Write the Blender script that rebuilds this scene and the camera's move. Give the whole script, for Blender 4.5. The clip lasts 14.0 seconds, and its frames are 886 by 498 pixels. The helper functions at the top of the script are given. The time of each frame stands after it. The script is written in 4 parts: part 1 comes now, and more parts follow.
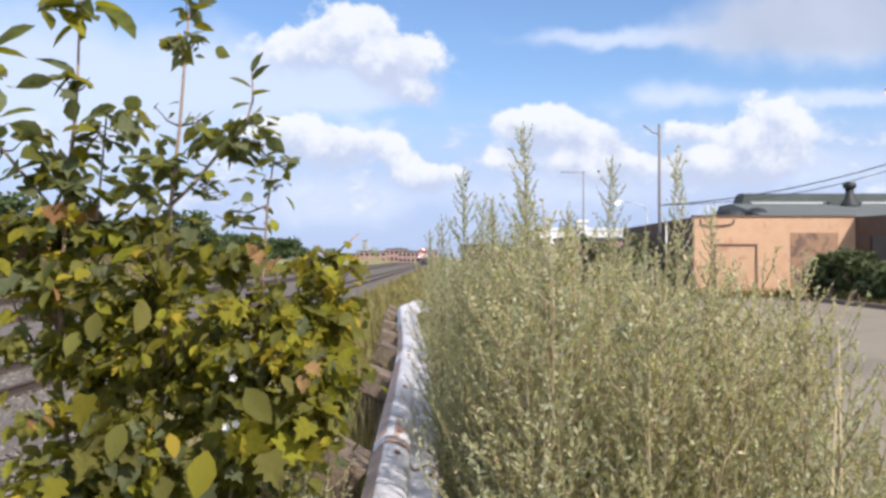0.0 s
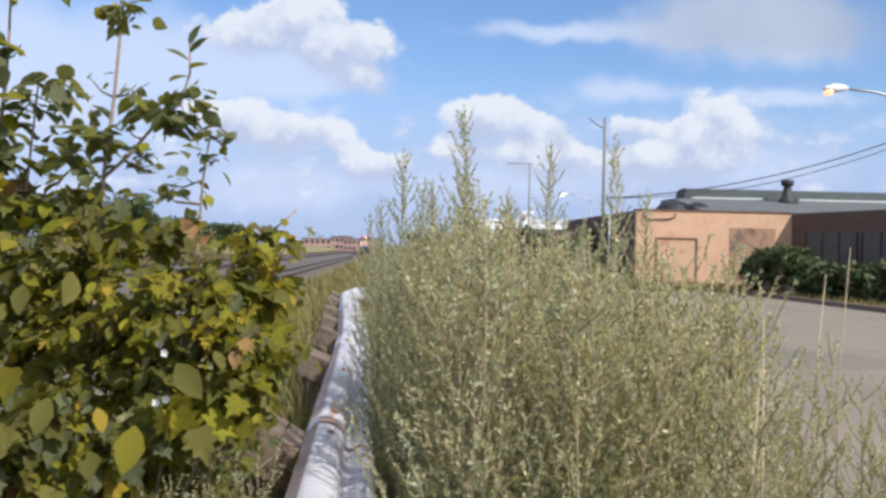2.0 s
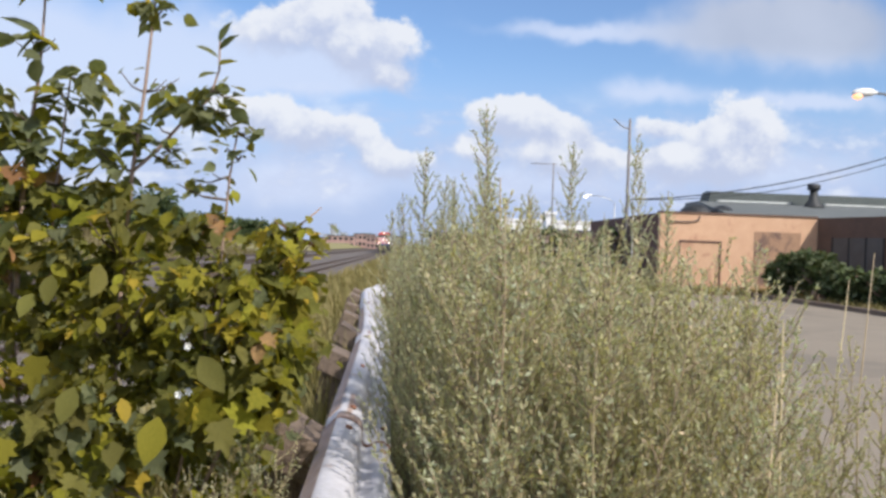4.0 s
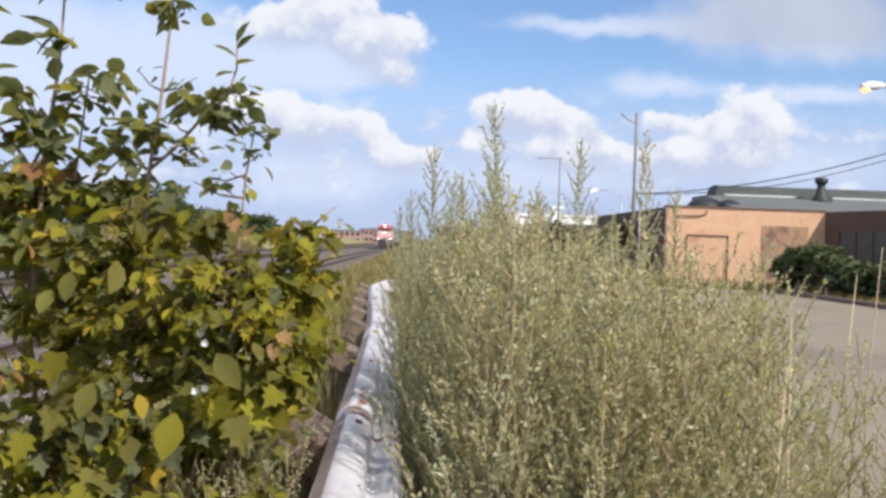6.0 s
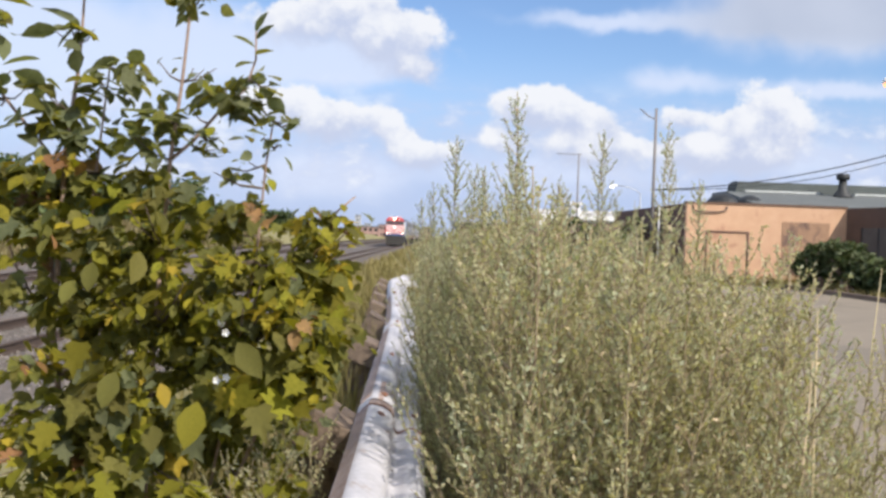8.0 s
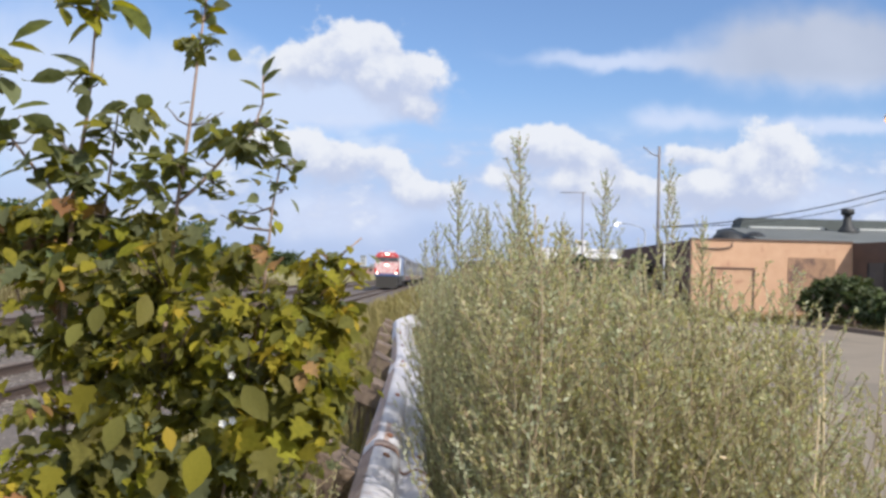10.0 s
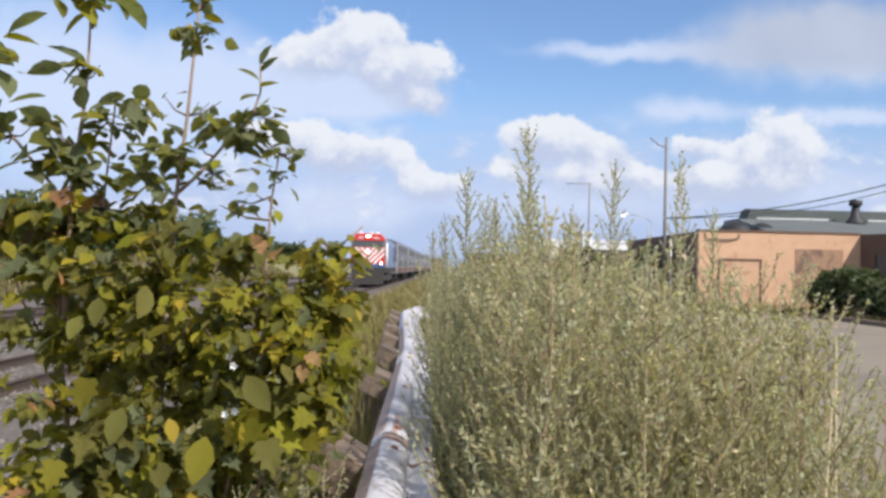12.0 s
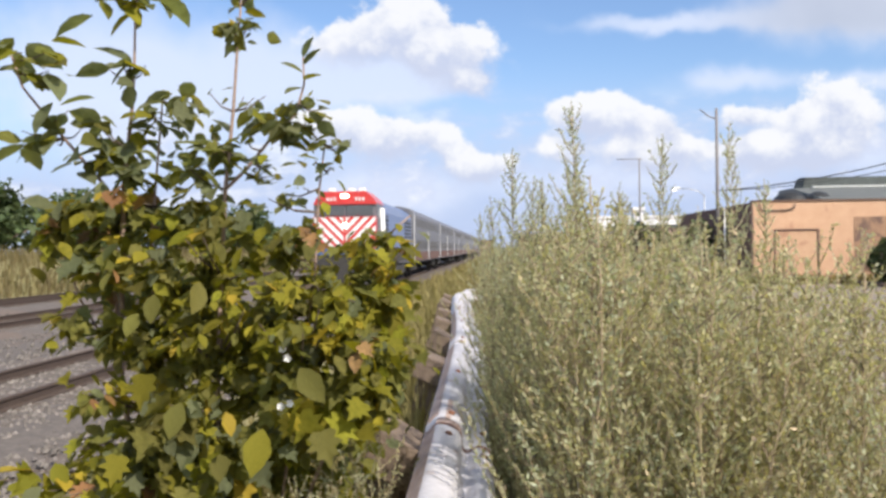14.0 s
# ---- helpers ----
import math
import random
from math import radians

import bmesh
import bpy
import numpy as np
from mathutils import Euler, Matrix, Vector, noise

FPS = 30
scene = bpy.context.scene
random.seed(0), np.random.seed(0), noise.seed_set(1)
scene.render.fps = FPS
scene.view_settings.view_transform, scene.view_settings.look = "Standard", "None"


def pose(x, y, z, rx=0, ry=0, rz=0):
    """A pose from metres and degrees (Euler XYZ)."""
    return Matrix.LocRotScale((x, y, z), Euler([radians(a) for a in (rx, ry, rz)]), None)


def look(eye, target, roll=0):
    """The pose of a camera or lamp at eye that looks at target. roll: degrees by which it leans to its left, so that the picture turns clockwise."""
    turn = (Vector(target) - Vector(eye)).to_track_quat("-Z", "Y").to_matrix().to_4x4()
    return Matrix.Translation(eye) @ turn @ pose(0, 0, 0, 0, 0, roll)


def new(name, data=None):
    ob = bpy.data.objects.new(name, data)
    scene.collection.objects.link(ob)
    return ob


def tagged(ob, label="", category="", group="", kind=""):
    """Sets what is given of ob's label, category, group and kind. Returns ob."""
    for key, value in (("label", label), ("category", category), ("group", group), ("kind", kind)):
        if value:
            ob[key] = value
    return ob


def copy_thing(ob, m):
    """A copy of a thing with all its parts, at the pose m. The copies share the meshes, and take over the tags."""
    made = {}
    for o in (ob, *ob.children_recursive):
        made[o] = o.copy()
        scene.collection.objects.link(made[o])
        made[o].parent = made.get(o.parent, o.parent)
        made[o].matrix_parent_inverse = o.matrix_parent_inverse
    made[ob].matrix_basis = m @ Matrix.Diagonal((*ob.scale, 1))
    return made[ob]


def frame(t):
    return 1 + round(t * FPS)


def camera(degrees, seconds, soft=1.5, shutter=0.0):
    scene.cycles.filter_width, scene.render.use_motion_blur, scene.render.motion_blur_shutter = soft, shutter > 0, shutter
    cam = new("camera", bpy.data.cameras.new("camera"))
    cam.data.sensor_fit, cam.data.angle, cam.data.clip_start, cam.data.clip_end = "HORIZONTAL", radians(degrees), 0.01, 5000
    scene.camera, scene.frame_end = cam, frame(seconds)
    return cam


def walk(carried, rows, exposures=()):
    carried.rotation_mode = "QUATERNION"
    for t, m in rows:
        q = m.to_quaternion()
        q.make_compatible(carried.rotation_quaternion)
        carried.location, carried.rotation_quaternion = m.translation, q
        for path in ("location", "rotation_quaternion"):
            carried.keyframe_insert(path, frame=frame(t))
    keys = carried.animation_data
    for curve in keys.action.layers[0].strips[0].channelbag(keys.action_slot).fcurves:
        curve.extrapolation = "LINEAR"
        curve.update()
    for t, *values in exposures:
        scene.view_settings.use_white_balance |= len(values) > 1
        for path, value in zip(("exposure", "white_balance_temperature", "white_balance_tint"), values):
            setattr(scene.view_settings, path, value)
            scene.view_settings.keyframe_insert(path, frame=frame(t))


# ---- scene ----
cam = camera(50.5, 14.0, soft=3.0, shutter=0.4)
# seconds, x, y, z, yaw, pitch, roll
PATH = [
    (0.0, -0.000, 0.000, 1.650, 0.200, 0.550, 0.000),
    (0.5, -0.013, 0.031, 1.635, -0.624, 1.460, -0.757),
    (1.0, -0.006, 0.030, 1.638, -2.237, 2.843, -1.620),
    (1.5, -0.008, 0.008, 1.623, -2.058, 1.534, -0.396),
    (2.0, 0.034, -0.008, 1.616, -3.110, -0.068, -1.096),
    (2.5, 0.033, -0.010, 1.612, -3.151, -0.034, -0.634),
    (3.0, 0.048, -0.019, 1.613, -2.545, -0.446, -1.201),
    (5.5, 0.030, -0.031, 1.615, -1.581, 0.315, -2.359),
    (6.0, 0.031, -0.045, 1.617, -1.346, -0.499, -1.900),
    (6.5, 0.021, -0.047, 1.609, -0.995, -0.538, -1.616),
    (7.0, 0.009, -0.035, 1.598, -0.904, -1.488, -2.927),
    (7.5, 0.010, -0.042, 1.607, -0.478, -1.040, -2.361),
    (8.0, 0.013, -0.043, 1.602, -0.249, -0.790, -2.050),
    (10.5, 0.021, -0.045, 1.600, -0.021, 1.861, -1.212),
    (11.0, 0.020, -0.037, 1.599, -0.579, 1.534, -1.383),
    (11.5, 0.021, -0.041, 1.597, -0.641, 1.121, -1.443),
    (12.0, 0.011, -0.021, 1.602, 0.460, 1.084, -1.393),
    (12.5, -0.016, -0.022, 1.591, 0.786, 1.534, -1.780),
    (13.0, 0.011, -0.014, 1.597, 3.333, -0.175, -0.291),
    (13.5, 0.033, -0.013, 1.610, 2.787, -0.355, 0.538),
    (14.0, 0.027, -0.008, 1.614, 3.573, -0.014, 0.752),
]
EXPOSURE = [(0.0, 0.5, 6450, 10), (1.0, 0.38, 6200, 10), (3.0, 0.32, 6300, 10), (6.5, 0.44, 6600, 10), (8.0, 0.44, 6600, 10), (10.5, 0.34, 6430, 10), (12.5, 0.36, 6450, 10),
            (13.0, 0.34, 6600, 10), (13.5, 0.5, 6700, 10), (14.0, 0.52, 6700, 10)]
walk(cam, [(t, pose(x, y, z, 90 + pitch, roll, yaw)) for t, x, y, z, yaw, pitch, roll in PATH], EXPOSURE)

# ---- light ----
SUN_DIR = Vector((0.52, -0.53, 0.67)).normalized()
sun = new("sun", bpy.data.lights.new("sun", "SUN"))
sun.data.energy, sun.data.angle, sun.data.color = 4.2, radians(0.6), (1.0, 0.93, 0.82)
sun.matrix_world = look((0, 0, 60), Vector((0, 0, 60)) - SUN_DIR)


class Nodes:
    """Short names for building a node tree."""

    def __init__(self, tree):
        self.tree = tree

    def add(self, kind, operation=None, blend=None, data_type=None):
        n = self.tree.nodes.new(kind)
        if operation:
            n.operation = operation
        if data_type:
            n.data_type = data_type
        if blend:
            n.blend_type = blend
        return n

    def put(self, sock, v):
        if isinstance(v, bpy.types.NodeSocket):
            self.tree.links.new(v, sock)
        elif v is not None:
            if sock.type == "RGBA" and len(v) == 3:
                v = (*v, 1)
            sock.default_value = v

    def math(self, op, a, b=None, c=None, clamp=False):
        n = self.add("ShaderNodeMath", operation=op)
        n.use_clamp = clamp
        for s, v in zip(n.inputs, (a, b, c)):
            self.put(s, v)
        return n.outputs[0]

    def noise(self, vec, scale, detail=4, rough=0.55, distort=0.0):
        n = self.add("ShaderNodeTexNoise")
        self.put(n.inputs["Vector"], vec)
        for k, v in (("Scale", scale), ("Detail", detail), ("Roughness", rough), ("Distortion", distort)):
            n.inputs[k].default_value = v
        return n.outputs[0]

    def step(self, v, lo, hi, a=0.0, b=1.0):
        n = self.add("ShaderNodeMapRange")
        n.interpolation_type = "SMOOTHSTEP"
        for s, x in zip(n.inputs, (v, lo, hi, a, b)):
            self.put(s, x)
        return n.outputs[0]

    def mix(self, f, a, b, blend="MIX"):
        n = self.add("ShaderNodeMix", data_type="RGBA", blend=blend)
        self.put(n.inputs[0], f)
        self.put(n.inputs[6], a)
        self.put(n.inputs[7], b)
        return n.outputs[2]

    def ramp(self, f, *stops):
        n = self.add("ShaderNodeValToRGB")
        e = n.color_ramp.elements
        while len(e) < len(stops):
            e.new(0.5)
        for el, (p, c) in zip(e, stops):
            el.position, el.color = p, (*c, 1)
        self.put(n.inputs[0], f)
        return n.outputs[0]


# heaped clouds and thin ones: (u, v, half width, half height) in hundredths of the distance ahead
HEAPS = [
    (-11.9, 23.9, 4.6, 2.9), (-8.9, 25.4, 3.0, 2.3), (-16.7, 22.1, 4.0, 2.5), (-4.2, 21.3, 4.6, 2.8), (-7.5, 21.4, 3.4, 2.6),
    (-3.2, 17.8, 3.3, 1.6), (-14.6, 12.6, 4.0, 2.6), (-11.3, 12.0, 3.6, 2.2), (-6.0, 12.0, 2.2, 1.8), (-18.5, 13.5, 4.0, 2.2),
    (-3.6, 9.3, 2.9, 2.0), (-1.2, 8.8, 3.0, 1.6), (8.3, 14.1, 3.6, 2.0), (11.6, 14.4, 3.4, 2.5), (15.2, 13.2, 3.0, 1.8),
    (6.5, 10.5, 2.6, 1.7), (17.9, 10.2, 4.0, 2.2), (14.3, 10.0, 4.0, 1.8), (35.0, 15.2, 3.6, 2.7), (35.6, 13.0, 4.4, 2.2), (31.6, 12.8, 3.0, 1.7), (26.8, 10.2, 4.0, 1.6), (33.4, 10.4, 5.0, 1.6),
    (25.4, 13.6, 2.6, 1.5), (31.0, 9.0, 6.0, 1.6),
]
VEILS = [
    (-14.0, 18.4, 7.0, 2.2), (-46.0, 20.0, 12.0, 8.0),
    (-9.0, 17.6, 6.0, 2.2), (-24.0, 20.0, 8.0, 6.0), (24.5, 17.3, 5.5, 1.5), (33.0, 24.4, 11.5, 3.6), (45.5, 25.0, 9.0, 4.4),
    (17.0, 23.4, 9.0, 1.0), (40.0, 9.6, 10.0, 2.6), (-40.0, 15.5, 9.0, 6.0), (-12.0, 6.0, 9.0, 2.4), (12.0, 7.0, 14.0, 2.6),
    (42.0, 17.0, 10.0, 1.0),
]


def build_world():
    world = bpy.data.worlds.new("daylight")
    scene.world = world
    world.use_nodes = True
    t = world.node_tree
    t.nodes.clear()
    N = Nodes(t)
    sky = N.add("ShaderNodeTexSky")
    sky.sky_type, sky.sun_disc = "NISHITA", False
    sky.sun_elevation, sky.sun_rotation = math.asin(SUN_DIR.z), math.atan2(SUN_DIR.x, SUN_DIR.y)
    sky.air_density, sky.dust_density, sky.ozone_density = 1.0, 0.6, 1.4
    way = N.add("ShaderNodeTexCoord").outputs["Generated"]
    sep = N.add("ShaderNodeSeparateXYZ")
    t.links.new(way, sep.inputs[0])
    X, Y, Z = sep.outputs
    ahead = N.math("MAXIMUM", Y, 0.15)
    u0, v0 = N.math("DIVIDE", X, ahead), N.math("DIVIDE", Z, ahead)

    def vec(a, b, c):
        com = N.add("ShaderNodeCombineXYZ")
        for s, x in zip(com.inputs, (a, b, c)):
            N.put(s, x)
        return com.outputs[0]

    at = vec(u0, v0, 0.0)
    # billows: the outline is pushed about by noise at two sizes
    wob_u, wob_v = N.noise(at, 22, 3, 0.5), N.noise(vec(v0, u0, 3.0), 22, 3, 0.5)
    u = N.math("ADD", u0, N.math("MULTIPLY_ADD", wob_u, 0.034, -0.017))
    v = N.math("ADD", v0, N.math("MULTIPLY_ADD", wob_v, 0.026, -0.013))
    puff = N.noise(at, 30, 6, 0.6)
    broad = N.noise(at, 5.5, 4, 0.55)

    def spread(rows, power):
        total, tilt = None, None
        for cu, cv, ru, rv in rows:
            du = N.math("MULTIPLY", N.math("SUBTRACT", u, cu / 100), 100 / ru)
            dv = N.math("MULTIPLY", N.math("SUBTRACT", v, cv / 100), 100 / rv)
            d = N.math("MULTIPLY_ADD", dv, dv, N.math("MULTIPLY", du, du))
            g = N.math("POWER", 2.718, N.math("MULTIPLY", d, -power))
            low = N.math("MULTIPLY", g, dv)
            total = g if total is None else N.math("ADD", total, g)
            tilt = low if tilt is None else N.math("ADD", tilt, low)
        return total, N.math("DIVIDE", tilt, N.math("ADD", total, 0.15))

    heap, side = spread([(a, b - 0.5, c * 0.92, d * 0.88) for a, b, c, d in HEAPS], 0.85)
    thin, _ = spread(VEILS, 0.9)
    body = N.math("ADD", heap, N.math("MULTIPLY_ADD", puff, 1.2, -0.6))
    soft = N.step(side, 0.5, -0.5, 0.3, 0.95)
    cover = N.math("MULTIPLY", N.step(body, 0.22, N.math("ADD", soft, 0.22)), 0.96)
    veil = N.math("MULTIPLY", N.step(N.math("ADD", N.math("MULTIPLY", thin, 0.62), N.math("MULTIPLY_ADD", broad, 0.9, -0.36)), 0.18, 0.75), 0.8)
    lowband = N.math("MULTIPLY", N.step(v0, 0.21, 0.05), 0.9)
    lit = N.step(N.math("ADD", N.math("MULTIPLY", side, 1.1), N.math("MULTIPLY_ADD", puff, 3.2, -1.6)), -0.6, 0.65)
    white = N.mix(lit, (5.0, 5.6, 7.3), (7.8, 8.0, 8.5))
    heavy = N.math("MULTIPLY", N.step(u0, 0.18, 0.34), N.step(v0, 0.19, 0.235))
    shade = N.mix(heavy, (6.4, 7.1, 8.8), N.mix(broad, (3.7, 4.1, 5.2), (6.3, 6.6, 7.5)))
    tone = N.mix(1.0, sky.outputs[0], (1.02, 1.16, 1.4), "MULTIPLY")
    haze = N.mix(lowband, tone, (4.2, 5.15, 7.7))
    haze = N.mix(veil, haze, shade)
    # flat banks of cloud low over the horizon
    bank = N.noise(vec(N.math("MULTIPLY", u0, 0.55), v0, 7.0), 26, 6, 0.6)
    banks = N.math("MULTIPLY", N.step(bank, 0.41, 0.64), N.math("MULTIPLY", N.step(v0, 0.02, 0.06), N.step(v0, 0.18, 0.11)))
    haze = N.mix(N.math("MULTIPLY", banks, 0.75), haze, N.mix(N.step(bank, 0.5, 0.7), (5.0, 5.7, 7.7), (7.6, 8.0, 8.8)))
    col = N.mix(cover, haze, white)
    # broken cloud overhead and behind, out of view, added brighter for fill light
    over = N.noise(way, 3.2, 6, 0.6)
    round_about = N.math("MAXIMUM", N.step(Z, 0.42, 0.6), N.step(Y, 0.45, 0.1))
    spots = N.math("MULTIPLY", N.step(over, 0.42, 0.58), N.math("MULTIPLY", round_about, N.step(Z, -0.02, 0.08)))
    col = N.mix(spots, col, N.mix(N.step(over, 0.45, 0.7), (7.4, 7.8, 8.6), (11.0, 11.0, 11.0)))
    bg = N.add("ShaderNodeBackground")
    bg.inputs[1].default_value = 0.086
    t.links.new(col, bg.inputs[0])
    out = N.add("ShaderNodeOutputWorld")
    t.links.new(bg.outputs[0], out.inputs[0])


build_world()


# ---- materials ----
MATS = {}


def surface(name, dark, light, scale=8.0, rough=0.7, metal=0.0, bump=0.3, fine=60.0, stain=None, stain_scale=1.5,
            stain_amount=0.5, jitter=0.0, translucent=0.0, coat=0.0, spec=0.5):
    """A procedural surface: two colours by coarse and fine noise, stains with their own shape, and relief."""
    if name in MATS:
        return MATS[name]
    m = bpy.data.materials.new(name)
    m.use_nodes = True
    t = m.node_tree
    N = Nodes(t)
    b = t.nodes["Principled BSDF"]
    at = N.add("ShaderNodeTexCoord").outputs["Object"]
    a, f = N.noise(at, scale, 5), N.noise(at, fine, 3)
    k = N.math("MULTIPLY_ADD", f, 0.45, N.math("MULTIPLY", a, 0.55))
    col = N.ramp(k, (0.32, dark), (0.68, light))
    if stain:
        s = N.noise(at, stain_scale, 6, 0.65, 0.6)
        col = N.mix(N.step(s, 0.62 - 0.25 * stain_amount, 0.72 - 0.15 * stain_amount), col, stain)
    if jitter:
        info = N.add("ShaderNodeObjectInfo").outputs["Random"]
        isl = N.add("ShaderNodeNewGeometry").outputs["Random Per Island"]
        r = N.math("FRACT", N.math("ADD", info, isl))
        h = N.add("ShaderNodeHueSaturation")
        t.links.new(N.math("MULTIPLY_ADD", r, 2 * jitter, 1 - jitter), h.inputs["Value"])
        t.links.new(N.math("MULTIPLY_ADD", N.math("FRACT", N.math("MULTIPLY", r, 7.3)), 0.026, 0.487), h.inputs["Hue"])
        t.links.new(col, h.inputs["Color"])
        col = h.outputs[0]
    t.links.new(col, b.inputs["Base Color"])
    t.links.new(N.math("MULTIPLY_ADD", a, 0.3, rough - 0.15, clamp=True), b.inputs["Roughness"])
    b.inputs["Metallic"].default_value = metal
    b.inputs["Coat Weight"].default_value = coat
    b.inputs["Specular IOR Level"].default_value = spec
    if bump:
        bp = N.add("ShaderNodeBump")
        bp.inputs["Strength"].default_value = bump
        bp.inputs["Distance"].default_value = 0.02
        t.links.new(k, bp.inputs["Height"])
        t.links.new(bp.outputs[0], b.inputs["Normal"])
    if translucent:
        tr = N.add("ShaderNodeBsdfTranslucent")
        t.links.new(N.mix(1.0, col, (1.25, 1.2, 0.55), "MULTIPLY"), tr.inputs[0])
        mx = N.add("ShaderNodeMixShader")
        mx.inputs[0].default_value = translucent
        t.links.new(b.outputs[0], mx.inputs[1])
        t.links.new(tr.outputs[0], mx.inputs[2])
        t.links.new(mx.outputs[0], t.nodes["Material Output"].inputs[0])
    MATS[name] = m
    return m


def glow(name, color, strength):
    m = bpy.data.materials.new(name)
    m.use_nodes = True
    b = m.node_tree.nodes["Principled BSDF"]
    b.inputs["Base Color"].default_value = (*color, 1)
    b.inputs["Emission Color"].default_value = (*color, 1)
    b.inputs["Emission Strength"].default_value = strength
    return m


M_LEAF = [
    surface("leaf_grey_green", (0.14, 0.155, 0.08), (0.22, 0.24, 0.13), 30, 0.7, jitter=0.2, translucent=0.55, bump=0.1, spec=0.2),
    surface("leaf_green", (0.15, 0.147, 0.04), (0.235, 0.225, 0.065), 30, 0.7, jitter=0.25, translucent=0.55, bump=0.1, spec=0.15),
    surface("leaf_yellow_green", (0.17, 0.165, 0.018), (0.27, 0.25, 0.032), 30, 0.7, jitter=0.25, translucent=0.45, bump=0.1, spec=0.15),
    surface("leaf_yellow", (0.3, 0.24, 0.025), (0.43, 0.34, 0.045), 30, 0.6, jitter=0.2, translucent=0.35, bump=0.1, spec=0.15),
    surface("leaf_brown", (0.15, 0.085, 0.035), (0.27, 0.15, 0.06), 30, 0.6, jitter=0.25, translucent=0.15, bump=0.1, spec=0.25),
]
M_BARK = surface("twig_bark", (0.22, 0.15, 0.115), (0.38, 0.28, 0.23), 40, 0.85)
M_WEED = [
    surface("weed_grey_green", (0.34, 0.365, 0.265), (0.54, 0.575, 0.44), 9, 0.75, jitter=0.25, translucent=0.5, bump=0, spec=0.2),
    surface("weed_olive", (0.355, 0.345, 0.215), (0.56, 0.54, 0.36), 9, 0.65, jitter=0.25, translucent=0.5, bump=0),
    surface("weed_straw", (0.4, 0.32, 0.2), (0.6, 0.5, 0.33), 9, 0.7, jitter=0.3, translucent=0.2, bump=0),
]
M_STEM = surface("weed_stem", (0.21, 0.165, 0.1), (0.36, 0.29, 0.18), 20, 0.8, jitter=0.3)
M_GRASS = surface("dry_grass", (0.17, 0.145, 0.052), (0.305, 0.255, 0.105), 2.5, 0.75, jitter=0.35, translucent=0.3, bump=0)
M_BANK = surface("bank_grass", (0.1, 0.085, 0.038), (0.2, 0.16, 0.07), 1.5, 0.8, jitter=0.3, translucent=0.2, bump=0)
M_RAILPAINT = surface("weathered_white_rail", (0.39, 0.385, 0.42), (0.55, 0.54, 0.585), 5, 0.65, 0.0, 0.04, 40, (0.34, 0.28, 0.265), 4, 0.14, spec=0.3)
M_RUSTPAINT = surface("rust_stained_paint", (0.22, 0.14, 0.11), (0.42, 0.34, 0.32), 16, 0.85, 0, 0.1, 60)
M_RUST = surface("rust", (0.12, 0.05, 0.03), (0.28, 0.13, 0.08), 20, 0.9)
M_OLDWOOD = surface("old_wood", (0.09, 0.065, 0.05), (0.24, 0.18, 0.14), 12, 0.9, bump=0.6)
M_CONCRETE = surface("lot_pavement", (0.19, 0.157, 0.12), (0.265, 0.222, 0.172), 0.6, 0.9, 0, 0.15, 30, (0.17, 0.143, 0.112), 0.22, 0.5)
M_SOIL = surface("soil", (0.15, 0.135, 0.06), (0.28, 0.25, 0.11), 1.2, 0.95, 0, 0.5, 25)
M_BALLAST = surface("ballast_gravel", (0.066, 0.056, 0.05), (0.16, 0.136, 0.122), 9, 0.95, 0, 1.0, 26, (0.14, 0.105, 0.085), 0.35, 0.5)
M_STONE = surface("gravel_stone", (0.09, 0.079, 0.072), (0.21, 0.187, 0.17), 6, 0.95, jitter=0.4, bump=0.2)
M_STEEL = surface("rail_steel", (0.05, 0.035, 0.03), (0.11, 0.078, 0.062), 15, 0.75, 0.2)
M_TIE = surface("tie_wood", (0.06, 0.05, 0.045), (0.16, 0.13, 0.11), 14, 0.9)
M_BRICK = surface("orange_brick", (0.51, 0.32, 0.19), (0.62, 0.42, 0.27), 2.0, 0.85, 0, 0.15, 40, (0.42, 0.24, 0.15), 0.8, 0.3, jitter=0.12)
# brown of frames and coping; puts shade into side and wing wall colour
M_BRICK2 = surface("brown_and_shade_brick", (0.1, 0.058, 0.047), (0.17, 0.1, 0.08), 2.0, 0.85, 0, 0.15, 40, jitter=0.12)
M_ROOF = surface("grey_roofing", (0.045, 0.055, 0.055), (0.085, 0.1, 0.1), 1.5, 0.8, 0, 0.1, 20)
M_ROOF2 = surface("paler_roofing", (0.085, 0.095, 0.095), (0.145, 0.155, 0.155), 1.5, 0.85, 0, 0.1, 20)
M_BRICK3 = surface("patched_brick", (0.27, 0.16, 0.105), (0.42, 0.26, 0.165), 3.0, 0.85, 0, 0.15, 40, (0.16, 0.1, 0.08), 1.3, 0.6)
M_ROOFLIGHT = surface("roof_flashing", (0.4, 0.42, 0.42), (0.6, 0.62, 0.62), 3, 0.5)
M_DARKMETAL = surface("dark_metal", (0.03, 0.032, 0.035), (0.07, 0.072, 0.075), 8, 0.6, 0.5)
M_GALV = surface("galvanised_steel", (0.3, 0.31, 0.33), (0.48, 0.49, 0.5), 12, 0.45, 0.7)
M_POLE = surface("pole_wood", (0.16, 0.145, 0.145), (0.26, 0.24, 0.24), 10, 0.9)
M_WHITE = surface("white_paint", (0.68, 0.69, 0.7), (0.82, 0.82, 0.82), 4, 0.5)
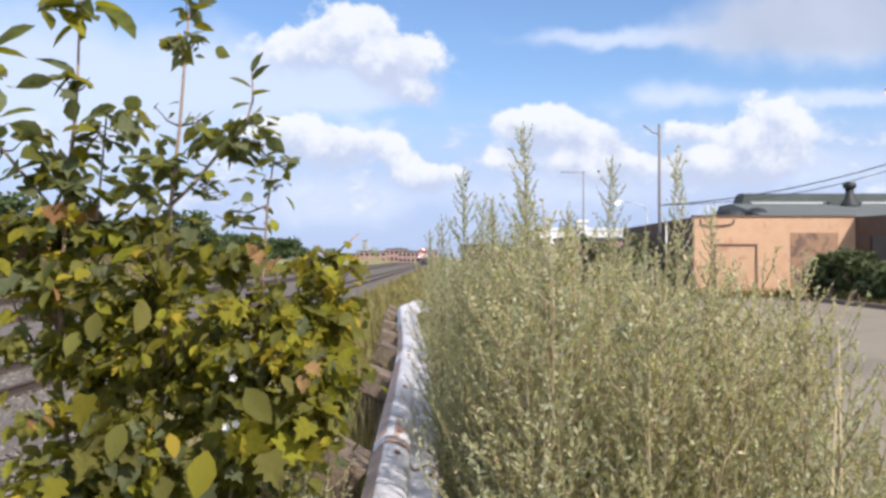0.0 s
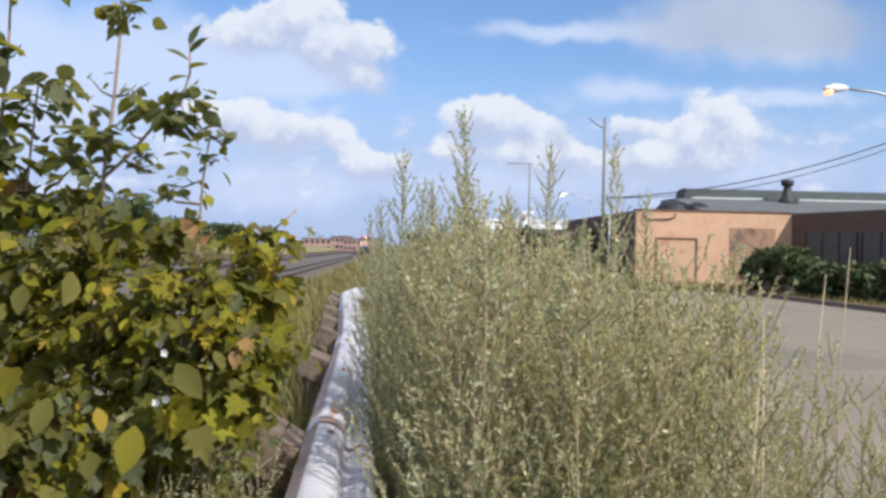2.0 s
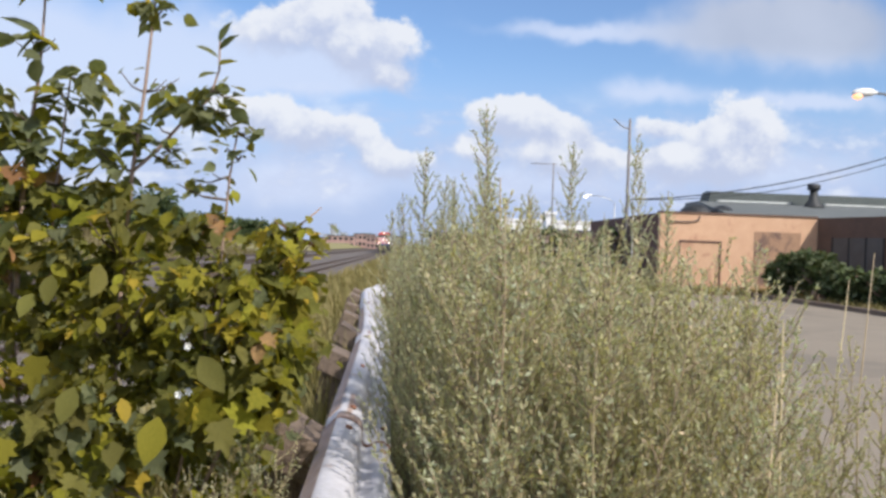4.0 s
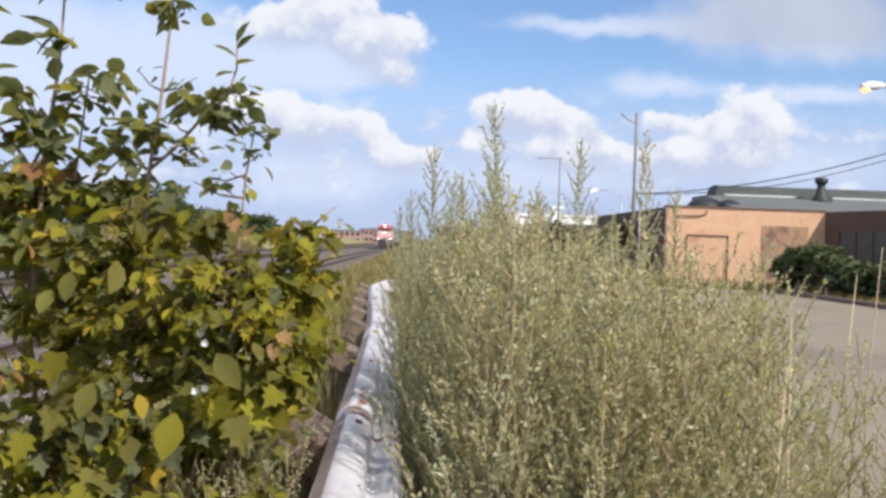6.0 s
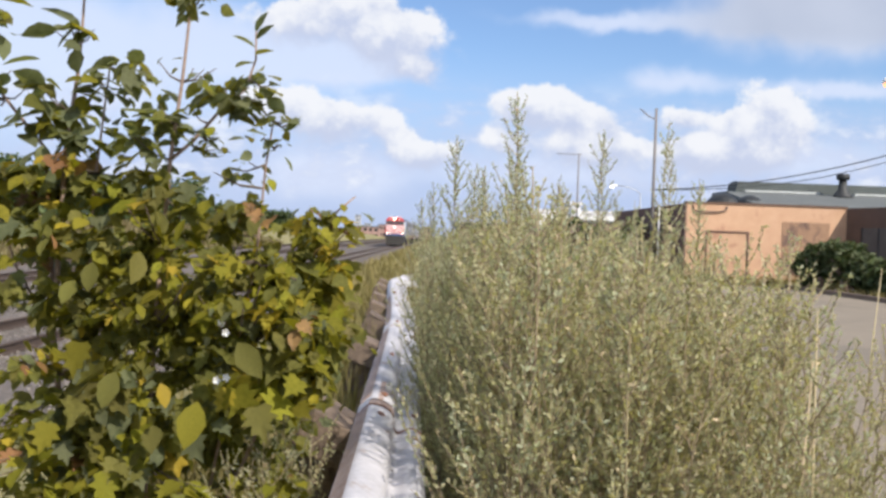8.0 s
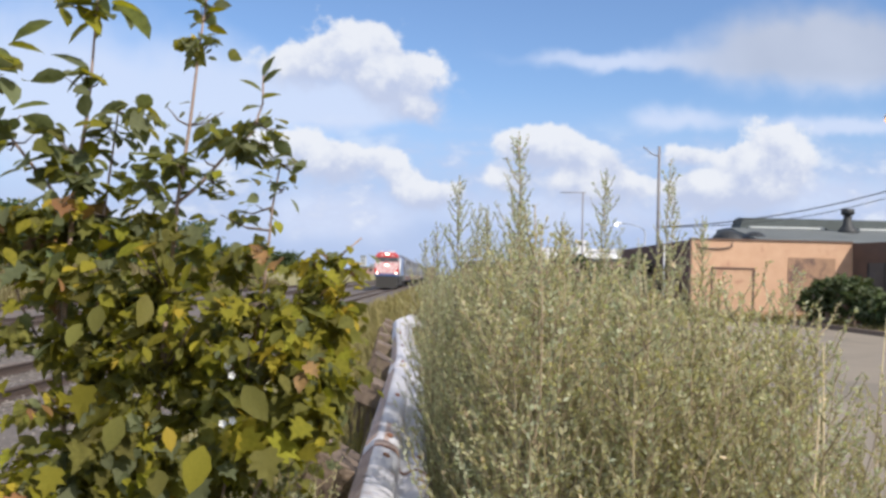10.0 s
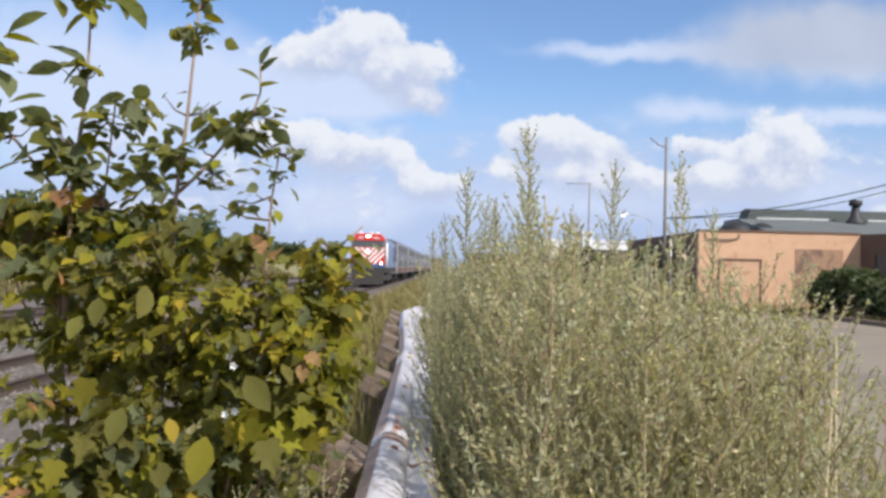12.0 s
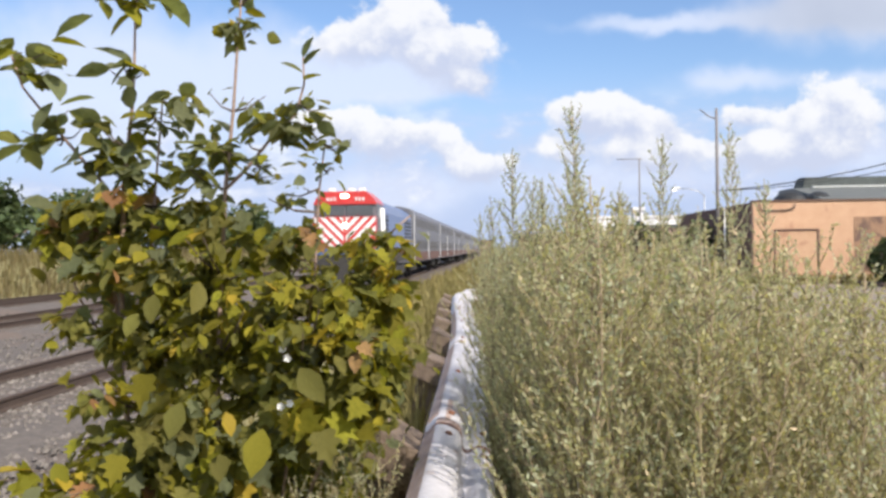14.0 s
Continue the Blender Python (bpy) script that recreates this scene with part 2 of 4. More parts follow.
M_TREE = [
    surface("far_leaf_dark", (0.025, 0.045, 0.015), (0.06, 0.09, 0.03), 1.5, 0.7, jitter=0.3, translucent=0.15, bump=0),
    surface("far_leaf", (0.045, 0.07, 0.02), (0.09, 0.125, 0.04), 1.5, 0.7, jitter=0.3, translucent=0.15, bump=0),
]
M_HEDGE = surface("hedge_leaf", (0.07, 0.09, 0.04), (0.14, 0.16, 0.08), 1.5, 0.7, jitter=0.3, translucent=0.3, bump=0)
M_BRUSH = surface("brush_brown", (0.12, 0.088, 0.068), (0.23, 0.17, 0.135), 1.5, 0.8, jitter=0.3, translucent=0.1, bump=0)
M_TWIG = surface("dark_twig", (0.08, 0.06, 0.045), (0.16, 0.12, 0.09), 40, 0.9)
M_RED = surface("train_red", (0.5, 0.03, 0.03), (0.62, 0.05, 0.045), 3, 0.35, 0, 0, coat=0.3)
M_BLUE = surface("train_blue", (0.05, 0.085, 0.2), (0.08, 0.125, 0.28), 3, 0.35, 0, 0, coat=0.3)
M_SILVER = surface("train_silver", (0.12, 0.122, 0.145), (0.185, 0.188, 0.212), 3, 0.55, 0.1, 0.05)
M_UNDER = surface("train_underframe", (0.025, 0.024, 0.024), (0.06, 0.055, 0.05), 5, 0.8)
M_GLASS = surface("train_glass", (0.02, 0.025, 0.03), (0.04, 0.045, 0.05), 2, 0.15, 0, 0, spec=1.0)
M_COACHGLASS = surface("coach_glass", (0.07, 0.068, 0.07), (0.12, 0.115, 0.115), 2, 0.5, 0, 0, spec=0.3)
M_WINDSHIELD = surface("windshield_glass", (0.05, 0.055, 0.065), (0.09, 0.1, 0.11), 2, 0.2, 0, 0, spec=1.0)
M_LIT = glow("headlamp_glow", (1.0, 0.93, 0.78), 6)
M_LAMP = glow("street_lamp_glow", (1.0, 0.45, 0.22), 1.2)
M_LAMPW = glow("white_lamp_glow", (1.0, 0.95, 0.9), 5)


# ---- mesh helpers ----
def mesh_of(bm, name, mat):
    me = bpy.data.meshes.new(name)
    bm.to_mesh(me)
    bm.free()
    for m in mat if isinstance(mat, (list, tuple)) else [mat]:
        me.materials.append(m)
    return me


def part(name, bm, mat, parent=None, label=""):
    ob = new(name, mesh_of(bm, name, mat))
    ob.parent = parent
    return tagged(ob, label)


def piece(name, me, parent, m):
    ob = new(name, me)
    ob.parent = parent
    ob.matrix_basis = m
    return ob


def thing(name, label, category, group="", m=None, kind=""):
    e = new(name)
    e.empty_display_size = 0.1
    if m is not None:
        e.matrix_basis = m
    return tagged(e, label, category, group, kind)


def box(bm, x0, x1, y0, y1, z0, z1, bevel=0.0, m=None):
    r = bmesh.ops.create_cube(bm, size=1)
    vs = r["verts"]
    for v in vs:
        v.co = Vector((x0 + (v.co.x + 0.5) * (x1 - x0), y0 + (v.co.y + 0.5) * (y1 - y0), z0 + (v.co.z + 0.5) * (z1 - z0)))
    if bevel:
        es = list({e for v in vs for e in v.link_edges})
        out = bmesh.ops.bevel(bm, geom=es, offset=bevel, segments=2, affect="EDGES", profile=0.6)
        vs = list(set(out["verts"]) | {v for v in vs if v.is_valid})
    if m is not None:
        for v in vs:
            v.co = m @ v.co
    return vs


def tube(bm, pts, radii, sides=6, cap=True):
    """A round bar along points, with a radius at each."""
    rings = []
    pts = [Vector(p) for p in pts]
    side = Vector((1, 0, 0))
    for i, p in enumerate(pts):
        d = (pts[min(i + 1, len(pts) - 1)] - pts[max(i - 1, 0)]).normalized()
        side = d.cross(Vector((0.13, 0.97, 0.2))).normalized() if abs(d.y) < 0.9 else d.cross(Vector((1, 0, 0))).normalized()
        up = d.cross(side)
        r = radii[i] if isinstance(radii, (list, tuple)) else radii
        rings.append([bm.verts.new(p + r * (math.cos(a) * side + math.sin(a) * up)) for a in [2 * math.pi * k / sides for k in range(sides)]])
    for a, b in zip(rings, rings[1:]):
        for k in range(sides):
            bm.faces.new((a[k], a[(k + 1) % sides], b[(k + 1) % sides], b[k])).smooth = True
    if cap:
        bm.faces.new(rings[0][::-1])
        bm.faces.new(rings[-1])
    return rings


def prism(bm, outline, y0, y1):
    """An outline in (x, z) drawn out from y0 to y1, closed."""
    a = [bm.verts.new((x, y0, z)) for x, z in outline]
    b = [bm.verts.new((x, y1, z)) for x, z in outline]
    n = len(a)
    for i in range(n):
        bm.faces.new((a[i], a[(i + 1) % n], b[(i + 1) % n], b[i]))
    bm.faces.new(a[::-1])
    bm.faces.new(b)
    bmesh.ops.recalc_face_normals(bm, faces=bm.faces[:])


RAIL_TOP = -0.27
TRACKS = (-7.3, -14.6, -20.4)


# ---- ground ----
def ground_height(x, y):
    """The lot is flat, its edge falls to the railway bed, and a grassy bank rises beyond the tracks."""
    if x > -0.5:
        return 0.0
    if x > -3.0:
        k = (-0.5 - x) / 2.5
        return -0.56 * k * k * (3 - 2 * k)
    if x > -23.5:
        return -0.56
    k = min(1.0, (-23.5 - x) / 7.0)
    return -0.56 + 1.9 * k * k * (3 - 2 * k)


def build_ground():
    xs = [-4000, -1500, -500, -200, -100, -60, -45, -36] + [-31 + 0.75 * i for i in range(12)] + [-22, -16, -10, -6, -4] + \
        [-3.0 + 0.25 * i for i in range(15)] + [2, 5, 10, 20, 40, 80, 200, 500, 1500, 4000]
    ys = [-4000, -1000, -200, -50, -10] + list(range(-4, 40, 1)) + [45, 50, 60, 70, 85, 100, 130, 170, 220, 300, 500, 900, 1800, 4500]
    bm = bmesh.new()
    grid = [[bm.verts.new((x, y, ground_height(x, y) + (0.05 * (noise.noise((x * 0.9, y * 0.9, 3)) - 0.3) if -3.5 < x < -0.6 and y < 60 else 0))) for x in xs] for y in ys]
    for j in range(len(ys) - 1):
        for i in range(len(xs) - 1):
            f = bm.faces.new((grid[j][i], grid[j][i + 1], grid[j + 1][i + 1], grid[j + 1][i]))
            f.smooth = True
            x = (xs[i] + xs[i + 1]) / 2
            f.material_index = 0 if x > 0.9 and abs(ys[j]) < 200 and x < 200 else (2 if -23 < x < -4.2 else 1)
    tagged(part("ground", bm, [M_CONCRETE, M_SOIL, M_BALLAST]), "pale worn pavement of a lot beside soil and railway gravel", "ground", kind="structure")


build_ground()


# ---- railway ----
def rail_mesh(y0, y1):
    bm = bmesh.new()
    o = [(-0.07, 0), (0.07, 0), (0.07, 0.012), (0.012, 0.03), (0.012, 0.12), (0.036, 0.135), (0.036, 0.165), (0.028, 0.172),
         (-0.028, 0.172), (-0.036, 0.165), (-0.036, 0.135), (-0.012, 0.12), (-0.012, 0.03), (-0.07, 0.012)]
    prism(bm, o, y0, y1)
    return mesh_of(bm, "rail", M_STEEL)


def build_tracks():
    rail = rail_mesh(-30, 900)
    tb = bmesh.new()
    box(tb, -1.3, 1.3, -0.115, 0.115, -0.17, 0, 0.012)
    tie = mesh_of(tb, "tie", M_TIE)
    for x in TRACKS:
        t = thing("railway_track", "rusty steel rails on dark wooden ties in gravel", "railway track", "parallel tracks", pose(x, 0, RAIL_TOP - 0.172))
        bed = bmesh.new()
        prism(bed, [(-2.7, -0.12), (-1.75, -0.012), (1.75, -0.012), (2.7, -0.12)], -40, 900)
        part("ballast_bed", bed, M_BALLAST, t, "grey gravel bed")
        for s in (-0.7535, 0.7535):
            piece("rail", rail, t, pose(s, 0, 0))
        for i in range(96):
            piece("tie", tie, t, pose(random.uniform(-0.05, 0.05), 6 + i * 0.56, 0.0, 0, 0, random.uniform(-1, 1)))


build_tracks()


def build_gravel():
    """Loose stones on the gravel beside and between the nearer tracks."""
    rng = random.Random(17)
    verts, faces = [], []
    for _ in range(16000):
        y = 6.5 + 26 * rng.random() ** 1.6
        x = rng.choice((rng.uniform(-10.4, -3.9), rng.uniform(-19, -3.9)))
        near = min(abs(x - c) for c in TRACKS)
        z = RAIL_TOP - 0.172 - (0.012 if near < 1.75 else 0.07)
        r = rng.uniform(0.018, 0.055)
        o = len(verts)
        for dx, dy, dz in ((1, 0, 0), (0, 1, 0), (-1, 0, 0), (0, -1, 0), (0, 0, 0.8), (0, 0, -0.6)):
            verts.append((x + dx * r * rng.uniform(0.7, 1.3), y + dy * r * rng.uniform(0.7, 1.3), z + dz * r))
        for a in range(4):
            faces.append((o + a, o + (a + 1) % 4, o + 4))
            faces.append((o + (a + 1) % 4, o + a, o + 5))
    me = bpy.data.meshes.new("gravel")
    me.from_pydata(verts, [], faces)
    me.materials.append(M_STONE)
    tagged(new("gravel", me), "loose grey and tan gravel along the tracks", "gravel", kind="stuff")


build_gravel()


# ---- guard rail ----
def rail_at(y):
    """Centre of the leaning beam, and the tilt of its face from level, at a distance along it."""
    x = -0.108 - 0.0064 * y - 0.0019 * y * y + 0.008 * math.sin(y * 0.9)
    if y > 15.2:
        x += 0.055 * (y - 15.2) ** 2
    return Vector((x, y, 0.74 + 0.012 * math.sin(y * 0.55 + 1))), radians(-19 - 5 * math.sin(y * 0.35))


# the section of the beam, edge to edge: a broad upper wave, the trough and a narrower lower wave
SECTION = [(-0.165, 0.0), (-0.158, 0.012), (-0.148, 0.042), (-0.138, 0.062), (-0.124, 0.074), (-0.105, 0.08), (-0.08, 0.083), (-0.055, 0.082),
           (-0.035, 0.077), (-0.018, 0.064), (-0.006, 0.042), (0.004, 0.02), (0.016, 0.008), (0.03, 0.006), (0.042, 0.014), (0.054, 0.032),
           (0.068, 0.046), (0.088, 0.053), (0.11, 0.05), (0.128, 0.04), (0.142, 0.022), (0.152, 0.004), (0.158, -0.004)]


def beam_mesh(y0, y1, lift, s0=-1.0, s1=1.0, thin=-0.004):
    """A corrugated two-wave steel beam that follows the line of the guard rail, whole or a strip of it."""
    prof = [(q, h) for q, h in SECTION if s0 <= q <= s1]
    bm = bmesh.new()
    rows = []
    n = max(2, int((y1 - y0) / (0.1 if y0 < 5 else 0.2)))
    m = len(prof) - 1
    for thick in (0.0, thin):
        for j in range(n + 1):
            y = y0 + (y1 - y0) * j / n
            c, a = rail_at(y)
            dent = 0.006 * noise.noise((y * 0.3, 0, 5))
            rows.append([bm.verts.new(c + Vector((q * math.cos(a) - (h + lift + thick + dent) * math.sin(a), 0,
                                                  q * math.sin(a) + (h + lift + thick + dent) * math.cos(a)))) for q, h in prof])
    for k in (0, n + 1):
        for j in range(n):
            for i in range(m):
                bm.faces.new((rows[k + j][i], rows[k + j][i + 1], rows[k + j + 1][i + 1], rows[k + j + 1][i])).smooth = True
    for r0, r1 in ((rows[0], rows[n + 1]), (rows[n], rows[2 * n + 1])):
        for i in range(m):
            bm.faces.new((r0[i], r0[i + 1], r1[i + 1], r1[i]))
    bmesh.ops.recalc_face_normals(bm, faces=bm.faces[:])
    return bm


def on_rail(y, s, h):
    c, a = rail_at(y)
    return Matrix.Translation(c + Vector((s * math.cos(a) - h * math.sin(a), 0, s * math.sin(a) + h * math.cos(a)))) @ Matrix.Rotation(-a, 4, "Y")


def build_guard_rail():
    g = thing("guard_rail", "dented white steel guard rail with rusty joints on leaning wooden posts", "guard rail")
    for y0, y1, lift in ((-1.5, 4.05, 0.006), (3.75, 7.95, 0.0), (7.7, 11.9, 0.006), (11.7, 17.4, 0.0)):
        part("beam", beam_mesh(y0, y1, lift), M_RAILPAINT, g)
    part("joint_edge", beam_mesh(4.02, 4.056, 0.0075, thin=-0.012), M_RUST, g, "rusted overlap of two beams")
    for y0, y1 in ((4.06, 4.2), (7.96, 8.05), (11.91, 12.0)):
        part("rust_band", beam_mesh(y0, y1, 0.0025, -0.14, 0.0), M_RUSTPAINT, g, "rust-stained strip beside a joint")
    for y0, y1 in ((-1.5, 4.0), (4.3, 7.6), (8.2, 11.5)):
        part("rust_streak", beam_mesh(y0, y1, 0.0085, -0.17, -0.13, -0.014), M_RUSTPAINT, g, "rusty outer edge of the beam")
    part("rust_patch", beam_mesh(4.2, 4.75, 0.0025, -0.108, -0.078), M_RUSTPAINT, g, "rust run below a bolt")
    bb = bmesh.new()
    bmesh.ops.create_uvsphere(bb, u_segments=8, v_segments=5, radius=0.017)
    for v in bb.verts:
        v.co.y *= 1.7
        v.co.z *= 0.5
    bolt = mesh_of(bb, "bolt", M_RUST)
    for y in (3.85, 4.35, 7.8, 8.15, 11.8, 12.15, 5.9, 9.9):
        for s, h in ((-0.08, 0.09), (0.09, 0.058)):
            piece("bolt", bolt, g, on_rail(y, s, h))
    for i, y in enumerate((2.0, 3.95, 7.0, 8.8, 10.6, 12.5, 14.4, 16.2)):
        bm = bmesh.new()
        c, a = rail_at(y)
        foot = Vector((c.x - 0.44 + 0.05 * (i % 2), y + 0.12, ground_height(c.x - 0.4, y) - 0.3))
        top = Vector((c.x - 0.25, y, c.z + 0.02 - 0.03 * (i % 3)))
        d = top - foot
        m = Matrix.Translation(foot) @ d.to_track_quat("Z", "Y").to_matrix().to_4x4() @ pose(0, 0, 0, 0, 0, 8 * (i % 3))
        box(bm, -0.1, 0.1, -0.09, 0.09, 0, d.length, 0.014, m)
        part("post", bm, M_OLDWOOD, g, "leaning weathered wooden post")
        bm = bmesh.new()
        m = on_rail(y, -0.11, -0.09) @ pose(0, 0, 0, 0, 12 - 6 * (i % 3), 0)
        box(bm, -0.24, 0.12, -0.18, 0.18, -0.1, 0.075, 0.012, m)
        part("spacer_block", bm, M_OLDWOOD, g, "split wooden block behind the beam")
    # turned-up end piece
    bm = bmesh.new()
    c, a = rail_at(17.4)
    m = Matrix.Translation(c + Vector((0.04, -0.15, -0.03))) @ pose(0, 0, 0, -2, 20, -24)
    box(bm, -0.2, 0.2, -0.05, 0.42, -0.01, 0.012, 0.004, m)
    box(bm, -0.2, -0.17, -0.05, 0.42, -0.01, 0.1, 0.004, m)
    part("end_plate", bm, M_RAILPAINT, g, "bent white end plate")


build_guard_rail()


# ---- brick building across the lot ----
def build_building():
    b = thing("brick_building", "low orange brick workshop with dark grey roof", "building")
    X0, X1, Y, H = 10.55, 17.4, 40.0, 3.4
    bm = bmesh.new()
    box(bm, X0, X1, Y, Y + 0.3, 0, H)
    front = part("wall_front", bm, M_BRICK, b, "sunlit orange brick front wall")
    # side wall: brick darkened to stand for shade
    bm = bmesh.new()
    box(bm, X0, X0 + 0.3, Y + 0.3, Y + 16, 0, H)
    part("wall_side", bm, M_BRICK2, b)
    bm = bmesh.new()
    box(bm, X0 - 0.05, X1, Y - 0.05, Y + 0.4, H, H + 0.07)
    part("coping", bm, M_BRICK2, b, "brick coping on the parapet")
    bm = bmesh.new()
    box(bm, 11.45, 13.15, Y - 0.012, Y + 0.02, 0.02, 2.18)
    part("blocked_doorway", bm, M_BRICK, b, "doorway filled with orange brick")
    for x0, x1, z0, z1 in ((11.39, 11.45, 0, 2.25), (13.15, 13.22, 0, 2.25), (11.45, 13.15, 2.18, 2.25)):
        bm = bmesh.new()
        box(bm, x0, x1, Y - 0.05, Y + 0.02, z0, z1)
        part("door_frame", bm, M_BRICK2, b, "dark brown frame")
    bm = bmesh.new()
    box(bm, 14.65, 16.66, Y - 0.02, Y + 0.02, 0.4, 2.72)
    part("blocked_window", bm, M_BRICK3, b, "window filled with darker brick")
    bm = bmesh.new()
    tube(bm, [(10.8, Y - 0.04, 3.3), (10.85, Y - 0.06, 3.07), (11.2, Y - 0.06, 3.03), (11.9, Y - 0.06, 3.04), (12.2, Y - 0.06, 3.12), (12.25, Y - 0.04, 3.3)], 0.025)
    part("conduit", bm, M_DARKMETAL, b, "sagging dark conduit")
    # wing that comes towards the lot, its shade put into the brick colour
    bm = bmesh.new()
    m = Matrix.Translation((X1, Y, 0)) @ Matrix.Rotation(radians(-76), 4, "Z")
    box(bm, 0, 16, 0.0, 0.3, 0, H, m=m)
    part("wall_wing", bm, M_BRICK2, b, "brick wing wall darkened to brown for shade")
    for i in range(4):
        bm = bmesh.new()
        box(bm, 1.0 + i * 3.3, 4.0 + i * 3.3, -0.02, 0.05, 1.2, 2.55, m=m)
        w = part("window", bm, M_COACHGLASS, b, "dark grimy window")
        for k in range(4):
            bm = bmesh.new()
            box(bm, 1.0 + i * 3.3 + k - 0.03, 1.0 + i * 3.3 + k + 0.03, -0.05, 0.0, 1.2, 2.55, m=m)
            part("window_bar", bm, M_DARKMETAL, w)
    # roofs: a low flat roof, the long sloping roof with its raised monitor, and the vent
    bm = bmesh.new()
    box(bm, X0 + 0.3, X1 + 22, Y + 0.4, Y + 16, H - 0.25, H - 0.02)
    part("roof", bm, M_ROOF, b)

    def shed(name, x0, x1, outline, mat, label=""):
        bm = bmesh.new()
        prism(bm, [(y, z) for y, z in outline], 0, x1 - x0)
        for v in bm.verts:
            v.co = Vector((x0 + v.co.y + 0.3 * (v.co.z - H) * (1 if v.co.y < 0.01 else 0), v.co.x, v.co.z))
        bmesh.ops.recalc_face_normals(bm, faces=bm.faces[:])
        return part(name, bm, mat, b, label)

    shed("sloping_roof", 14.2, 44, [(Y + 1.2, H - 0.02), (Y + 7.8, 4.4), (Y + 10, 4.4), (Y + 10, H - 0.02)], M_ROOF2)
    shed("monitor_roof", 14.8, 44, [(Y + 8, 4.38), (Y + 8.1, 4.95), (Y + 8.9, 5.0), (Y + 9.6, 4.92), (Y + 9.6, 4.38)], M_ROOF)
    for x0, x1 in ((15.5, 19.3), (21.1, 28)):
        bm = bmesh.new()
        box(bm, x0, x1, Y + 7.7, Y + 7.97, 4.405, 4.5)
        part("flashing", bm, M_ROOFLIGHT, b, "pale metal flashing")
    bm = bmesh.new()
    cx, cy = 20.16, Y + 7
    tube(bm, [(cx, cy, 4.15), (cx, cy, 4.42), (cx, cy, 4.62), (cx, cy, 5.15)], [0.62, 0.4, 0.24, 0.19], 14)
    tube(bm, [(cx, cy, 5.1), (cx, cy, 5.16), (cx, cy, 5.4), (cx, cy, 5.43)], [0.2, 0.32, 0.32, 0.22], 14)
    part("roof_vent", bm, M_DARKMETAL, b, "dark capped roof ventilator")
    # left hump a hood; right one a dark dome standing in for shaded gable
    for hx, hy, rx, rz in ((13.55, 5.0, 0.8, 0.72), (14.7, 4.6, 0.62, 0.66)):
        bm = bmesh.new()
        bmesh.ops.create_uvsphere(bm, u_segments=20, v_segments=10, radius=1)
        for v in bm.verts:
            v.co = Vector((hx + v.co.x * rx, Y + hy + v.co.y * 1.2, 3.4 + v.co.z * rz))
        part("roof_hump", bm, M_DARKMETAL, b, "rounded dark hump for a roof hood and a shaded gable end")


build_building()


# ---- trees and hedges far off ----
def leaf_cloud(bm, centre, radii, count, size, mats, rng):
    """Many small leaf clumps through a lumpy volume, denser towards its outside."""
    c = Vector(centre)
    for _ in range(count):
        d = Vector((rng.gauss(0, 1), rng.gauss(0, 1), rng.gauss(0, 1))).normalized()
        r = rng.random() ** 0.4 * (0.8 + 0.45 * noise.noise(d * 1.7 + c))
        p = c + Vector((d.x * radii[0], d.y * radii[1], d.z * radii[2])) * r
        q = Euler((rng.uniform(-1.2, 1.2), rng.uniform(-1.2, 1.2), rng.uniform(0, 6.3))).to_matrix()
        s = size * rng.uniform(0.6, 1.4)
        vs = [bm.verts.new(p + q @ Vector(o) * s) for o in ((0, -0.6, 0), (0.4, -0.1, 0.12), (0.08, 0.7, 0), (-0.42, 0.05, 0.1))]
        f = bm.faces.new(vs)
        f.material_index = rng.randrange(mats)


def tree(x, y, h, w, seed, label="dense dark green tree beyond the tracks", cat="tree", group="trees beyond the tracks", name="tree", mats=None):
    rng = random.Random(seed)
    z = ground_height(x, y)
    t = thing(name, label, cat, group, pose(x, y, z - 0.05))
    bm = bmesh.new()
    tube(bm, [(0, 0, 0), (0.1, 0, h * 0.3), (0, 0.1, h * 0.6)], [0.18, 0.13, 0.06], 7)
    for k in range(6):
        a = rng.uniform(0, 6.3)
        tube(bm, [(0.05, 0, h * (0.2 + 0.06 * k)), (math.cos(a) * w * 0.3, math.sin(a) * w * 0.3, h * (0.4 + 0.06 * k))], [0.07, 0.03], 5)
    part("trunk", bm, M_BARK, t)
    bm = bmesh.new()
    for k in range(7):
        a, r = rng.uniform(0, 6.3), rng.uniform(0, 0.32) * w
        leaf_cloud(bm, (math.cos(a) * r, math.sin(a) * r, h * rng.uniform(0.14, 0.78)), (w * 0.3, w * 0.3, h * 0.24), 230, 0.1 + 0.04 * w, 2, rng)
    part("crown", bm, mats or M_TREE, t)


